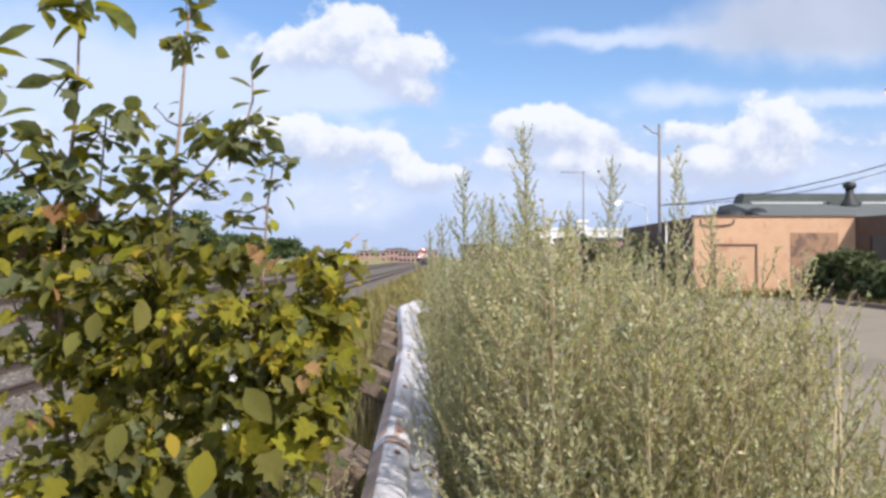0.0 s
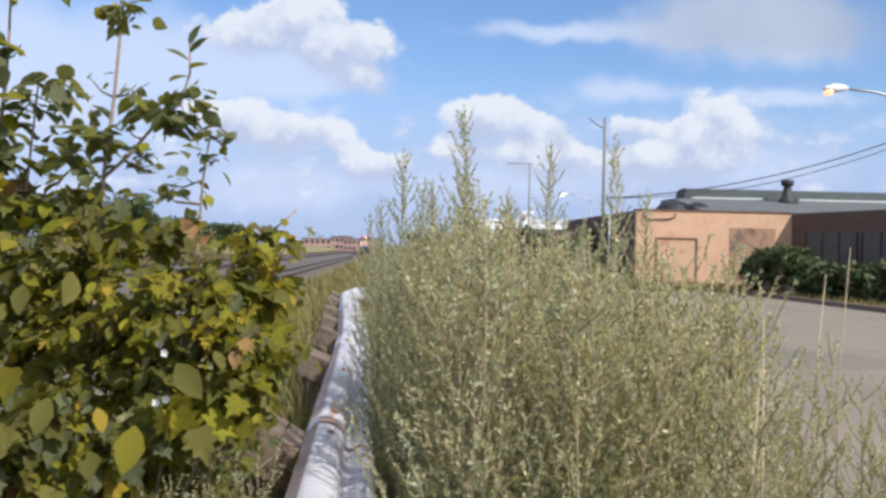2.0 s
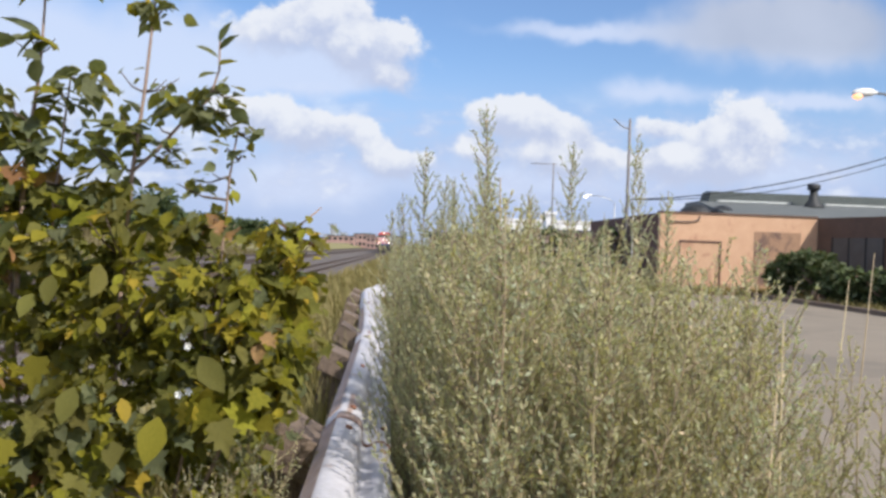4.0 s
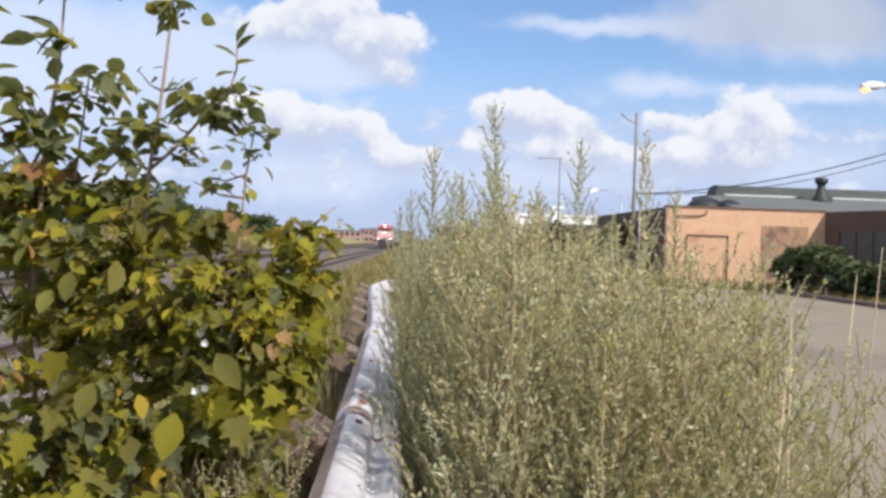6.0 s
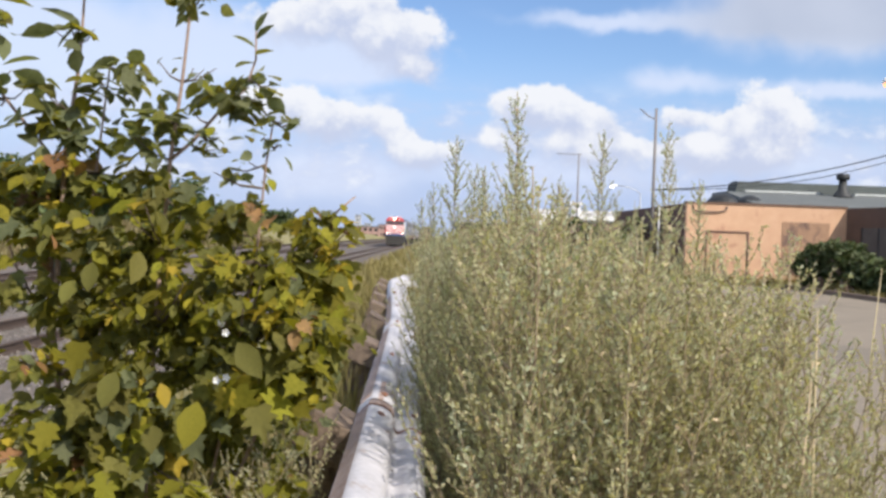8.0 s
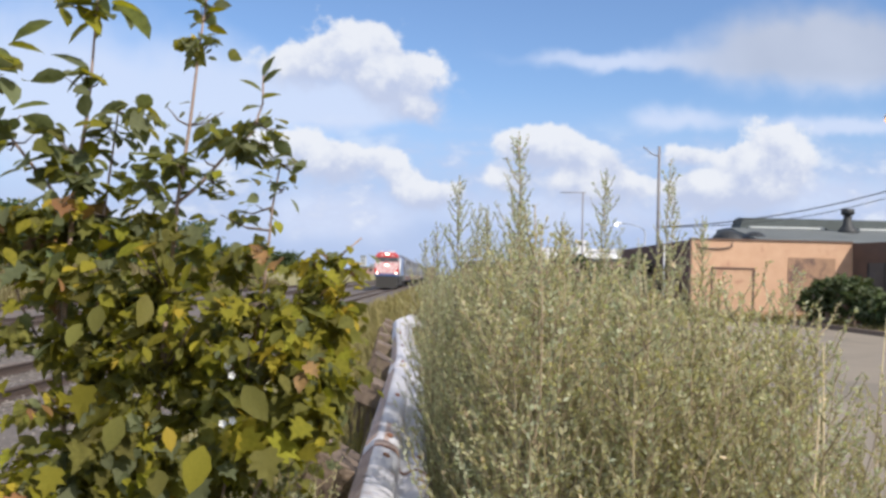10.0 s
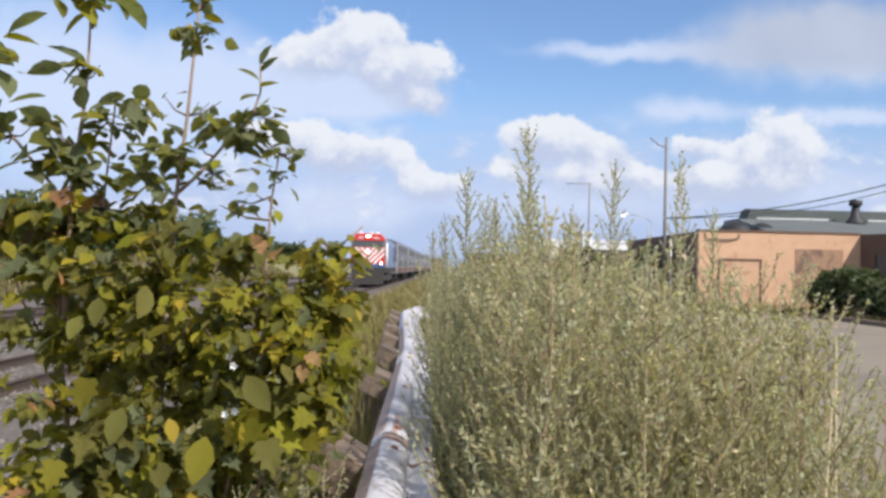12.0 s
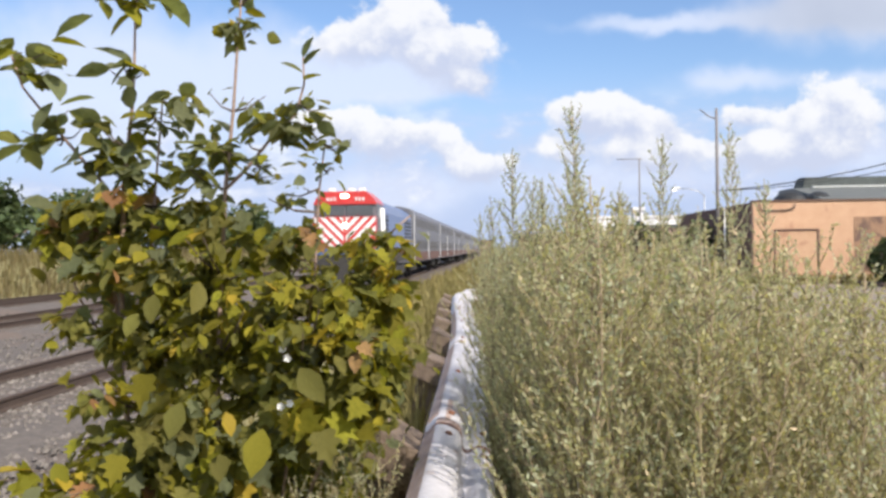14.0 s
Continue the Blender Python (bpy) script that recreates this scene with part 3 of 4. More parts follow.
def build_far_green():
    rng = random.Random(5)
    for i in range(34):
        y = 40 + i * 6.5 + rng.uniform(-2, 2)
        tree(-33 - rng.uniform(0, 9) - i * 0.15, y, rng.uniform(4.6, 6.4), rng.uniform(7.5, 10), 100 + i)
    for x, y, h, w, seed in ((-32.5, 118, 6.9, 8.0, 90), (-33.5, 126, 6.3, 7.5, 91)):
        tree(x, y, h, w, seed)
    for i in range(9):
        k = i / 8
        x, y = 14.6 + 2.3 * k + rng.uniform(-0.15, 0.15), 37.6 - 9.5 * k
        h, w = (2.25 if i < 3 else 1.55) + rng.uniform(-0.08, 0.12), 1.6 + 0.4 * rng.random()
        tree(x, y, h, w, 300 + i, "dark green shrub on a kerbed island", "shrub", "shrubs by the wing", "shrub", [M_TREE[1], M_HEDGE])
    for i, (x, y, h, w) in enumerate(((5.2, 45, 2.5, 3.2), (6.6, 44, 2.7, 3.4), (8.3, 46, 3.0, 3.6), (9.0, 43.0, 2.5, 2.6), (7.4, 50, 3.1, 4), (10.0, 47, 3.1, 3.2))):
        tree(x, y, h, w, 400 + i, "dark brush at the end of the lot", "shrub", "brush at the end of the lot", "shrub", [M_TREE[1], M_BRUSH])
    k = thing("kerb", "weathered concrete kerb of a planted island", "kerb")
    bm = bmesh.new()
    d = Vector((14.35, 22.0, 0)) - Vector((14.1, 38.3, 0))
    m = Matrix.Translation((14.1, 38.3, 0)) @ d.to_track_quat("Y", "Z").to_matrix().to_4x4()
    box(bm, 0, 0.2, 0, d.length, -0.1, 0.15, 0.02, m)
    part("kerb_stone", bm, M_OLDWOOD, k)


build_far_green()


# ---- poles, lamps, wires, skyline ----
def build_poles():
    p = thing("utility_pole", "tall grey wooden pole with a thin slanting arm", "utility pole", m=pose(10.1, 44.5, 0))
    bm = bmesh.new()
    tube(bm, [(0, 0, -0.2), (0, 0, 4), (0, 0, 8.0)], [0.085, 0.075, 0.06], 10)
    part("shaft", bm, M_POLE, p)
    bm = bmesh.new()
    tube(bm, [(0, 0, 7.5), (-0.35, 0, 7.62), (-0.75, 0, 7.95)], 0.03, 6)
    part("arm", bm, M_POLE, p)
    q = thing("white_post", "thin white metal post", "post", m=pose(9.6, 41, 0))
    bm = bmesh.new()
    tube(bm, [(0, 0, -0.1), (0, 0, 3.2)], 0.032, 8)
    part("shaft", bm, M_WHITE, q)
    d = thing("distant_pole", "distant utility pole with a crossarm", "utility pole", m=pose(14.6, 100, 0))
    bm = bmesh.new()
    tube(bm, [(0, 0, 0), (0, 0, 10.9)], [0.1, 0.07], 8)
    part("shaft", bm, M_POLE, d)
    bm = bmesh.new()
    tube(bm, [(-2.4, 0, 10.8), (0.3, 0, 10.8)], 0.04, 6)
    part("crossarm", bm, M_POLE, d)

    def lamp(name, label, x, y, h, reach, glow_mat):
        s = thing(name, label, "street lamp", m=pose(x, y, 0))
        bm = bmesh.new()
        tube(bm, [(reach, 0, -0.1), (reach, 0, h * 0.6), (reach, 0, h - 0.7)], [0.1, 0.08, 0.06], 10)
        part("shaft", bm, M_GALV, s)
        bm = bmesh.new()
        tube(bm, [(reach, 0, h - 0.8), (reach * 0.85, 0, h - 0.35), (reach * 0.5, 0, h - 0.05), (0.45, 0, h + 0.03)], 0.04, 8)
        part("arm", bm, M_GALV, s)
        bm = bmesh.new()
        tube(bm, [(0.55, 0, h + 0.04), (0.4, 0, h + 0.05), (0.1, 0, h + 0.03), (-0.2, 0, h - 0.01), (-0.28, 0, h - 0.03)], [0.04, 0.11, 0.15, 0.12, 0.03], 12)
        head = part("head", bm, M_WHITE, s, "white lamp head")
        bm = bmesh.new()
        bmesh.ops.create_uvsphere(bm, u_segments=14, v_segments=8, radius=0.15)
        for v in bm.verts:
            v.co = Vector((-0.1 + v.co.x * 1.1, v.co.y, h - 0.1 + v.co.z * 0.75))
        part("globe", bm, glow_mat, head, "glowing lamp glass")

    lamp("street_lamp", "lit street lamp on a curved steel arm", 14.3, 30, 7.05, 3.0, M_LAMP)
    lamp("street_lamp", "distant lit street lamp on a steel arm", 18.3, 100, 7.6, 3.0, M_LAMPW)
    for drop in (0.0, 0.31):
        w = thing("overhead_wire", "thin dark overhead wire", "wire", "overhead wires")
        bm = bmesh.new()
        pts = []
        for i in range(25):
            u = 26 * i / 24
            pts.append((10.1 + u, 44.5 - 2 * u / 12.24, 4.15 + 0.05 * u + 0.0128 * u * u - drop * min(1, u / 7)))
        tube(bm, pts, 0.02 if drop else 0.028, 5)
        part("cable", bm, M_DARKMETAL, w)


build_poles()


def build_distance():
    rng = random.Random(11)
    # brick red paled towards grey, so distance haze is in the colour
    M_FAR = surface("hazed_far_brick", (0.33, 0.2, 0.18), (0.43, 0.29, 0.26), 0.2, 0.9, 0, 0)
    M_FAR2 = surface("far_concrete", (0.35, 0.37, 0.42), (0.5, 0.52, 0.56), 0.2, 0.9, 0, 0)
    M_FAR3 = surface("far_white", (0.7, 0.7, 0.72), (0.8, 0.8, 0.82), 0.2, 0.7, 0, 0)
    wm = M_GLASS

    def block(x, y, w, d, h, mat, label, rows, cols):
        b = thing("distant_building", label, "building", "distant skyline", pose(x, y, -0.56))
        bm = bmesh.new()
        box(bm, -w / 2, w / 2, 0, d, 0, h)
        part("wall", bm, mat, b)
        bm = bmesh.new()
        box(bm, -w / 2 - 0.2, w / 2 + 0.2, -0.2, d + 0.2, h, h + 0.4)
        part("roof", bm, mat if mat is M_FAR3 else M_ROOF, b)
        wb = bmesh.new()
        box(wb, -w / cols * 0.3, w / cols * 0.3, -0.08, 0.02, 0, h / rows * 0.5)
        me = mesh_of(wb, "window", wm)
        for r in range(rows):
            for c in range(cols):
                piece("window", me, b, pose(-w / 2 + (c + 0.5) * w / cols, 0, (r + 0.3) * h / rows))

    for i, (px, w, h, y) in enumerate(((-33, 12, 5.0, 420), (-24, 10, 6.4, 450), (-16, 9, 4.8, 400), (-8, 8, 5.6, 430), (-44, 12, 4.2, 470))):
        block(px, y, w, 14, h, M_FAR, "distant red brick works building", 2, 5)
    for i, (px, w, h) in enumerate(((-122, 7, 29), (-110, 9, 17), (-136, 12, 14), (-96, 9, 15), (-80, 14, 19), (-62, 8, 15), (-150, 18, 13))):
        block(px * 1.0, 1400 + 40 * i, w, 25, h, M_FAR2, "hazy grey city tower on the horizon", 6, 3)
    block(24, 150, 22, 10, 6.6, M_FAR3, "long white distant warehouse", 1, 6)
    block(17.4, 120, 1.2, 3, 6.7, M_FAR3, "white rooftop box on a distant building", 1, 1)
    block(21.5, 118, 14, 8, 4.4, M_FAR, "low distant red brick building", 1, 5)
    block(6.0, 80, 9.0, 8, 3.0, M_BRICK2, "low brown building behind the brush", 1, 4)


build_distance()


# ---- train ----
def build_train():
    t = thing("train", "red, white and blue diesel locomotive pulling silver coaches", "train", m=pose(TRACKS[0], 60, RAIL_TOP))
    # locomotive: the nose is at y = 0 and the body runs to y = 17
    bm = bmesh.new()
    W = 1.5
    prism(bm, [(-W, 1.66), (W, 1.66), (W, 3.75), (W - 0.12, 4.1), (W - 0.45, 4.38), (-W + 0.45, 4.38), (-W + 0.12, 4.1), (-W, 3.75)], 2.6, 17)
    part("body", bm, M_BLUE, t, "blue locomotive body")
    bm = bmesh.new()
    prism(bm, [(-W, 1.97), (W, 1.97), (W, 3.44), (-W, 3.44)], 0.0, 2.6)
    part("nose", bm, M_RED, t, "red nose")
    bm = bmesh.new()
    prism(bm, [(-W, 1.66), (W, 1.66), (W, 1.97), (-W, 1.97)], -0.02, 2.6)
    part("nose_sill", bm, M_BLUE, t, "blue sill under the nose")
    bm = bmesh.new()
    prism(bm, [(-W, 3.44), (W, 3.44), (W, 4.07), (-W, 4.07)], 0.25, 2.6)
    part("cab", bm, M_SILVER, t, "grey cab")
    bm = bmesh.new()
    prism(bm, [(-W, 4.03), (W, 4.03), (W - 0.12, 4.3), (W - 0.5, 4.64), (-W + 0.5, 4.64), (-W + 0.12, 4.3)], 0.15, 2.9)
    part("cab_roof", bm, M_RED, t, "red cab roof")
    bm = bmesh.new()
    box(bm, W + 0.004, W + 0.02, 0.3, 2.55, 1.97, 4.0)
    part("cab_side_panel", bm, M_SILVER, t, "grey cab side panel")
    for x0, x1 in ((-1.32, -0.05), (0.05, 1.32)):
        bm = bmesh.new()
        box(bm, x0, x1, 0.2, 0.3, 3.48, 4.0, 0.02)
        part("windshield", bm, M_WINDSHIELD, t, "windshield pane reflecting the sky")
    # white chevron stripes, cut off at the top and bottom of the nose
    for s in (-1, 1):
        for k in range(5):
            bm = bmesh.new()
            a, w = k * 0.46 - 0.62, 0.2
            pts = [(0.06, 1.98 + a), (0.06, 1.98 + a + w * 1.3), (1.46, 3.4 + a + w * 1.3), (1.46, 3.4 + a)]
            poly = [Vector((x, z)) for x, z in pts]
            for limit, sign in ((1.99, 1), (3.42, -1)):
                nxt = []
                for i, p in enumerate(poly):
                    q = poly[(i + 1) % len(poly)]
                    ip, iq = sign * (p.y - limit) >= 0, sign * (q.y - limit) >= 0
                    if ip:
                        nxt.append(p)
                    if ip != iq:
                        nxt.append(p + (q - p) * ((limit - p.y) / (q.y - p.y)))
                poly = nxt
                if len(poly) < 3:
                    break
            if len(poly) < 3:
                bm.free()
                continue
            prism(bm, [(s * p.x, p.y) for p in poly], -0.012, 0.004)
            part("stripe", bm, M_WHITE, t, "white diagonal stripe")
    # lamps
    def disc(name, x, z, r, y, mat, label):
        bm = bmesh.new()
        bmesh.ops.create_cone(bm, cap_ends=True, segments=16, radius1=r, radius2=r * 0.9, depth=0.08, matrix=pose(x, y, z, 90))
        part(name, bm, mat, t, label)
    disc("headlight", -0.1, 4.42, 0.09, 0.12, M_LIT, "lit headlight")
    disc("headlight", 0.1, 4.42, 0.09, 0.12, M_LIT, "lit headlight")
    disc("nose_light", 0.0, 3.05, 0.12, -0.03, M_LIT, "lit nose light")
    disc("ditch_light", -1.2, 2.05, 0.1, -0.06, M_LIT, "lit ditch light")
    disc("ditch_light", 1.2, 2.05, 0.1, -0.06, M_LIT, "lit ditch light")
    for x in (-0.7, 0.25, 0.75):
        bm = bmesh.new()
        box(bm, x - 0.16, x + 0.16, 0.6, 1.0, 4.62, 4.82, 0.06)
        part("roof_beacon", bm, M_WHITE, t, "white roof beacon")
    for s in (-0.85, 0.5):
        for k in range(3):
            bm = bmesh.new()
            box(bm, s + k * 0.17, s + k * 0.17 + 0.09, 0.12, 0.16, 4.2, 4.36)
            part("number_bar", bm, M_WHITE, t, "white number board mark")
    bm = bmesh.new()
    prism(bm, [(-1.35, 0.15), (1.35, 0.15), (1.45, 1.66), (-1.45, 1.66)], 0.05, 0.5)
    part("pilot", bm, M_UNDER, t, "dark pilot")
    for y in (1.5, 2.15):
        bm = bmesh.new()
        tube(bm, [(1.55, y, 1.7), (1.58, y, 2.6), (1.55, y, 3.9)], 0.075, 6)
        part("grab_rail", bm, M_WHITE, t, "white grab rail")
    bm = bmesh.new()
    box(bm, 1.5, 1.53, 0.7, 1.4, 3.45, 3.95)
    part("side_window", bm, M_GLASS, t)
    for y0, y1, z0, z1 in ((3.2, 4.6, 2.0, 3.6), (12.8, 16.6, 2.2, 3.7)):
        bm = bmesh.new()
        box(bm, 1.5, 1.52, y0, y1, z0, z1)
        grille = part("grille", bm, M_UNDER, t, "dark louvred side grille")
        for k in range(7):
            bm = bmesh.new()
            z = z0 + (z1 - z0) * (k + 0.5) / 7
            box(bm, 1.521, 1.54, y0, y1, z - 0.05, z + 0.03)
            part("slat", bm, M_BLUE, grille)
    wb = bmesh.new()
    bmesh.ops.create_cone(wb, cap_ends=True, segments=18, radius1=0.5, radius2=0.5, depth=0.14, matrix=pose(0, 0, 0, 0, 90))
    wheel = mesh_of(wb, "wheel", M_UNDER)
    def bogie(y):
        bm = bmesh.new()
        box(bm, -1.25, 1.25, y - 1.9, y + 1.9, 0.45, 1.0, 0.05)
        frame_part = part("bogie", bm, M_UNDER, t, "dark bogie frame")
        for dy in (-1.2, 1.2):
            for x in (-0.75, 0.75):
                piece("wheel", wheel, frame_part, pose(x, y + dy, 0.5))
    bogie(3.6), bogie(13.5)
    bm = bmesh.new()
    box(bm, -1.3, 1.3, 6, 11, 0.4, 1.5, 0.1)
    part("fuel_tank", bm, M_UNDER, t)
    bm = bmesh.new()
    box(bm, -1.45, 1.45, 0.4, 16.9, 1.2, 1.665)
    part("underframe", bm, M_UNDER, t)
    wb = bmesh.new()
    box(wb, -0.005, 0.012, 0, 1.9, 0, 0.6)
    pane = mesh_of(wb, "coach_window", M_COACHGLASS)
    for c in range(7):
        y0 = 18.2 + c * 26.3
        bm = bmesh.new()
        prism(bm, [(-1.5, 1.0), (1.5, 1.0), (1.55, 2.2), (1.55, 4.2), (1.3, 4.55), (0.6, 4.72), (-0.6, 4.72), (-1.3, 4.55), (-1.55, 4.2), (-1.55, 2.2)], y0, y0 + 25.6)
        part("coach", bm, M_SILVER, t, "silver gallery coach")
        for z in (1.9, 3.4):
            for k in range(9):
                piece("coach_window", pane, t, pose(1.55, y0 + 2.0 + k * 2.45, z))
        bm = bmesh.new()
        box(bm, 1.54, 1.57, y0 + 0.1, y0 + 0.4, 1.1, 4.2)
        part("coach_end", bm, M_WHITE, t, "pale coach end post")
        bm = bmesh.new()
        box(bm, 1.54, 1.575, y0 + 12.4, y0 + 13.6, 1.1, 3.1)
        part("coach_door", bm, M_SILVER, t, "grey sliding coach door")
        bm = bmesh.new()
        box(bm, 1.54, 1.58, y0 + 12.1, y0 + 12.35, 1.1, 3.2)
        part("door_post", bm, M_WHITE, t, "pale post beside the coach door")
        bm = bmesh.new()
        box(bm, 1.54, 1.565, y0 + 0.5, y0 + 25.2, 1.1, 1.7)
        part("coach_skirt", bm, M_BRICK2, t, "rusty brown coach skirt")
        bogie(y0 + 3.5), bogie(y0 + 22)
    return t


train = build_train()


# ---- plants ----
OVATE = [(0, 0, 0), (0.2, 0.2, 0.05), (0.3, 0.45, 0.06), (0.2, 0.75, 0.02), (0, 1.0, -0.1), (-0.2, 0.75, 0.02), (-0.3, 0.45, 0.06),
         (-0.2, 0.2, 0.05), (0, 0.5, -0.02)]
LOBED = [(0, 0, 0), (0.22, -0.04, 0.03), (0.4, 0.1, 0.07), (0.3, 0.24, 0.02), (0.52, 0.42, 0.1), (0.24, 0.46, 0.0), (0.3, 0.7, 0.06), (0.12, 0.72, 0.0),
         (0, 1.0, -0.12), (-0.12, 0.72, 0.0), (-0.3, 0.7, 0.06), (-0.24, 0.46, 0.0), (-0.52, 0.42, 0.1), (-0.3, 0.24, 0.02), (-0.4, 0.1, 0.07), (-0.22, -0.04, 0.03),
         (0, 0.4, -0.03)]


def leaf_fan(shape):
    n = len(shape) - 1
    return [(n, i, (i + 1) % n) for i in range(n)]


def leaf_mesh(shape, mat):
    me = bpy.data.meshes.new("leaf")
    me.from_pydata(shape, [], leaf_fan(shape))
    for p in me.polygons:
        p.use_smooth = True
    me.materials.append(mat)
    return me


def leaf_pose(at, heading, droop, roll, size):
    return Matrix.Translation(at) @ Euler((radians(-droop), radians(roll), heading)).to_matrix().to_4x4() @ Matrix.Scale(size, 4)


def joined_leaves(name, leaves, mats, parent, label):
    """Many leaves in one mesh: rows of (pose, shape, material)."""
    verts, faces, index = [], [], []
    for m, shape, k in leaves:
        o = len(verts)
        verts.extend((m @ Vector(p))[:] for p in shape)
        for a, b, c in leaf_fan(shape):
            faces.append((o + a, o + b, o + c))
            index.append(k)
    me = bpy.data.meshes.new(name)
    me.from_pydata(verts, [], faces)
    for m in mats:
        me.materials.append(m)
    me.polygons.foreach_set("material_index", index)
    me.polygons.foreach_set("use_smooth", [True] * len(faces))
    ob = new(name, me)
    ob.parent = parent
    return tagged(ob, label, kind="stuff")


def build_shrub():
    rng = random.Random(21)
    base = Vector((-1.0, 3.35, ground_height(-1.0, 3.3) - 0.05))
    s = thing("mulberry_shrub", "tall mulberry shrub with green and yellowing leaves", "shrub", m=Matrix.Translation(base))
    leaves = []

    def add(at, heading, droop, size, mix, lobed=0.4, roll=28):
        k = rng.choices(range(5), mix)[0]
        shape = LOBED if rng.random() < lobed else OVATE
        leaves.append((leaf_pose(at - base, heading, droop, rng.gauss(0, roll), size), shape, k))

    def stem(name, pts, r0, r1):
        bm = bmesh.new()
        n = len(pts)
        tube(bm, [Vector(p) - base for p in pts], [r0 + (r1 - r0) * i / (n - 1) for i in range(n)], 7)
        return part(name, bm, M_TWIG if name == "twig" else M_BARK, s)

    def along(pts, t):
        k = t * (len(pts) - 1)
        i = min(int(k), len(pts) - 2)
        return Vector(pts[i]).lerp(Vector(pts[i + 1]), k - i)

    # mixtures of grey-green, green, yellow-green, yellow and brown leaves
    high, mid, deep = (8, 3, 1.4, 0.05, 0), (3, 5, 3.6, 0.25, 0.25), (2, 7, 1.0, 0.03, 0.05)
    low, lime, gold, yellow, brown = (1.6, 6, 2.6, 0.15, 0.06), (0.4, 2, 6, 0.9, 0.05), (1.0, 3.5, 5, 1.2, 0.25), (0, 0.4, 2.6, 5, 0.3), (0.5, 0.5, 1, 0.6, 5)
    STEMS = [
        ([(-1.02, 3.4, -0.2), (-0.99, 3.22, 0.78), (-0.97, 3.2, 1.23), (-0.94, 3.2, 1.83), (-0.91, 3.2, 2.1), (-0.89, 3.2, 2.37), (-0.87, 3.2, 2.56)], 0.012),
        ([(-1.25, 3.5, -0.2), (-1.36, 3.3, 1.2), (-1.3, 3.2, 1.85), (-1.27, 3.2, 2.1), (-1.26, 3.2, 2.26), (-1.25, 3.2, 2.62)], 0.013),
        ([(-0.94, 3.2, 1.83), (-0.86, 3.19, 1.9), (-0.78, 3.17, 1.99), (-0.68, 3.15, 2.08), (-0.65, 3.15, 2.18), (-0.653, 3.15, 2.29)], 0.007),
        ([(-1.36, 3.3, 1.3), (-1.37, 3.2, 1.85), (-1.49, 3.15, 2.01), (-1.61, 3.1, 2.18), (-1.66, 3.1, 2.32)], 0.008),
        ([(-0.85, 3.35, 0.3), (-0.63, 3.2, 1.5), (-0.61, 3.2, 1.83), (-0.59, 3.2, 1.98)], 0.006),
        ([(-1.25, 3.35, 0.4), (-1.2, 3.2, 1.7), (-1.16, 3.2, 2.14)], 0.008),
        ([(-0.9, 3.4, 0.2), (-0.5, 3.35, 1.2), (-0.4, 3.35, 1.66), (-0.31, 3.35, 1.74)], 0.008),
        ([(-1.36, 3.3, 1.2), (-1.46, 3.2, 1.45), (-1.54, 3.15, 1.75)], 0.006),
    ]
    for pts, r in STEMS:
        stem("stem", pts, r, 0.003)

    def nearest(p):
        best = None
        for pts, _ in STEMS:
            for k in range(12):
                q = along(pts, (k + 1) / 12)
                if q.z < p.z + 0.02 and (best is None or (q - p).length < (best - p).length):
                    best = q
        return best or Vector((-1.0, 3.35, 0.3))

    def clump(c, r, n, size, mix, lobed=0.15, facing=0.5, droop=25, twigs=3):
        """Leaves on a few twigs about a centre; facing turns them towards the open lot."""
        c = Vector(c)
        tips = []
        for _ in range(twigs):
            q = c + Vector((rng.uniform(-1, 1) * r[0], rng.uniform(-1, 1) * r[1], rng.uniform(-0.4, 1) * r[2])) * 0.85
            p = nearest(q)
            tips.append((p, q))
            stem("twig", [p, p.lerp(q, 0.5) + Vector((0, 0, -0.015)), q], 0.0045, 0.0015)
        for i in range(n):
            d = Vector([max(-1.25, min(1.25, rng.gauss(0, 0.55))) for _ in range(3)])
            p = c + Vector((d.x * r[0], d.y * r[1], d.z * r[2]))
            if tips and i % 2:
                a, q = rng.choice(tips)
                p = a.lerp(q, rng.uniform(0.45, 1.05)) + Vector((rng.gauss(0, 0.02), rng.gauss(0, 0.02), rng.gauss(0, 0.015)))
            head = (math.pi if rng.random() < facing else rng.uniform(0, 6.28)) + rng.gauss(0, 0.85)
            add(p, head, rng.gauss(droop, 22), size * rng.choice((0.55, 0.75, 0.9, 1.0, 1.15, 1.35)), mix, lobed, 25)

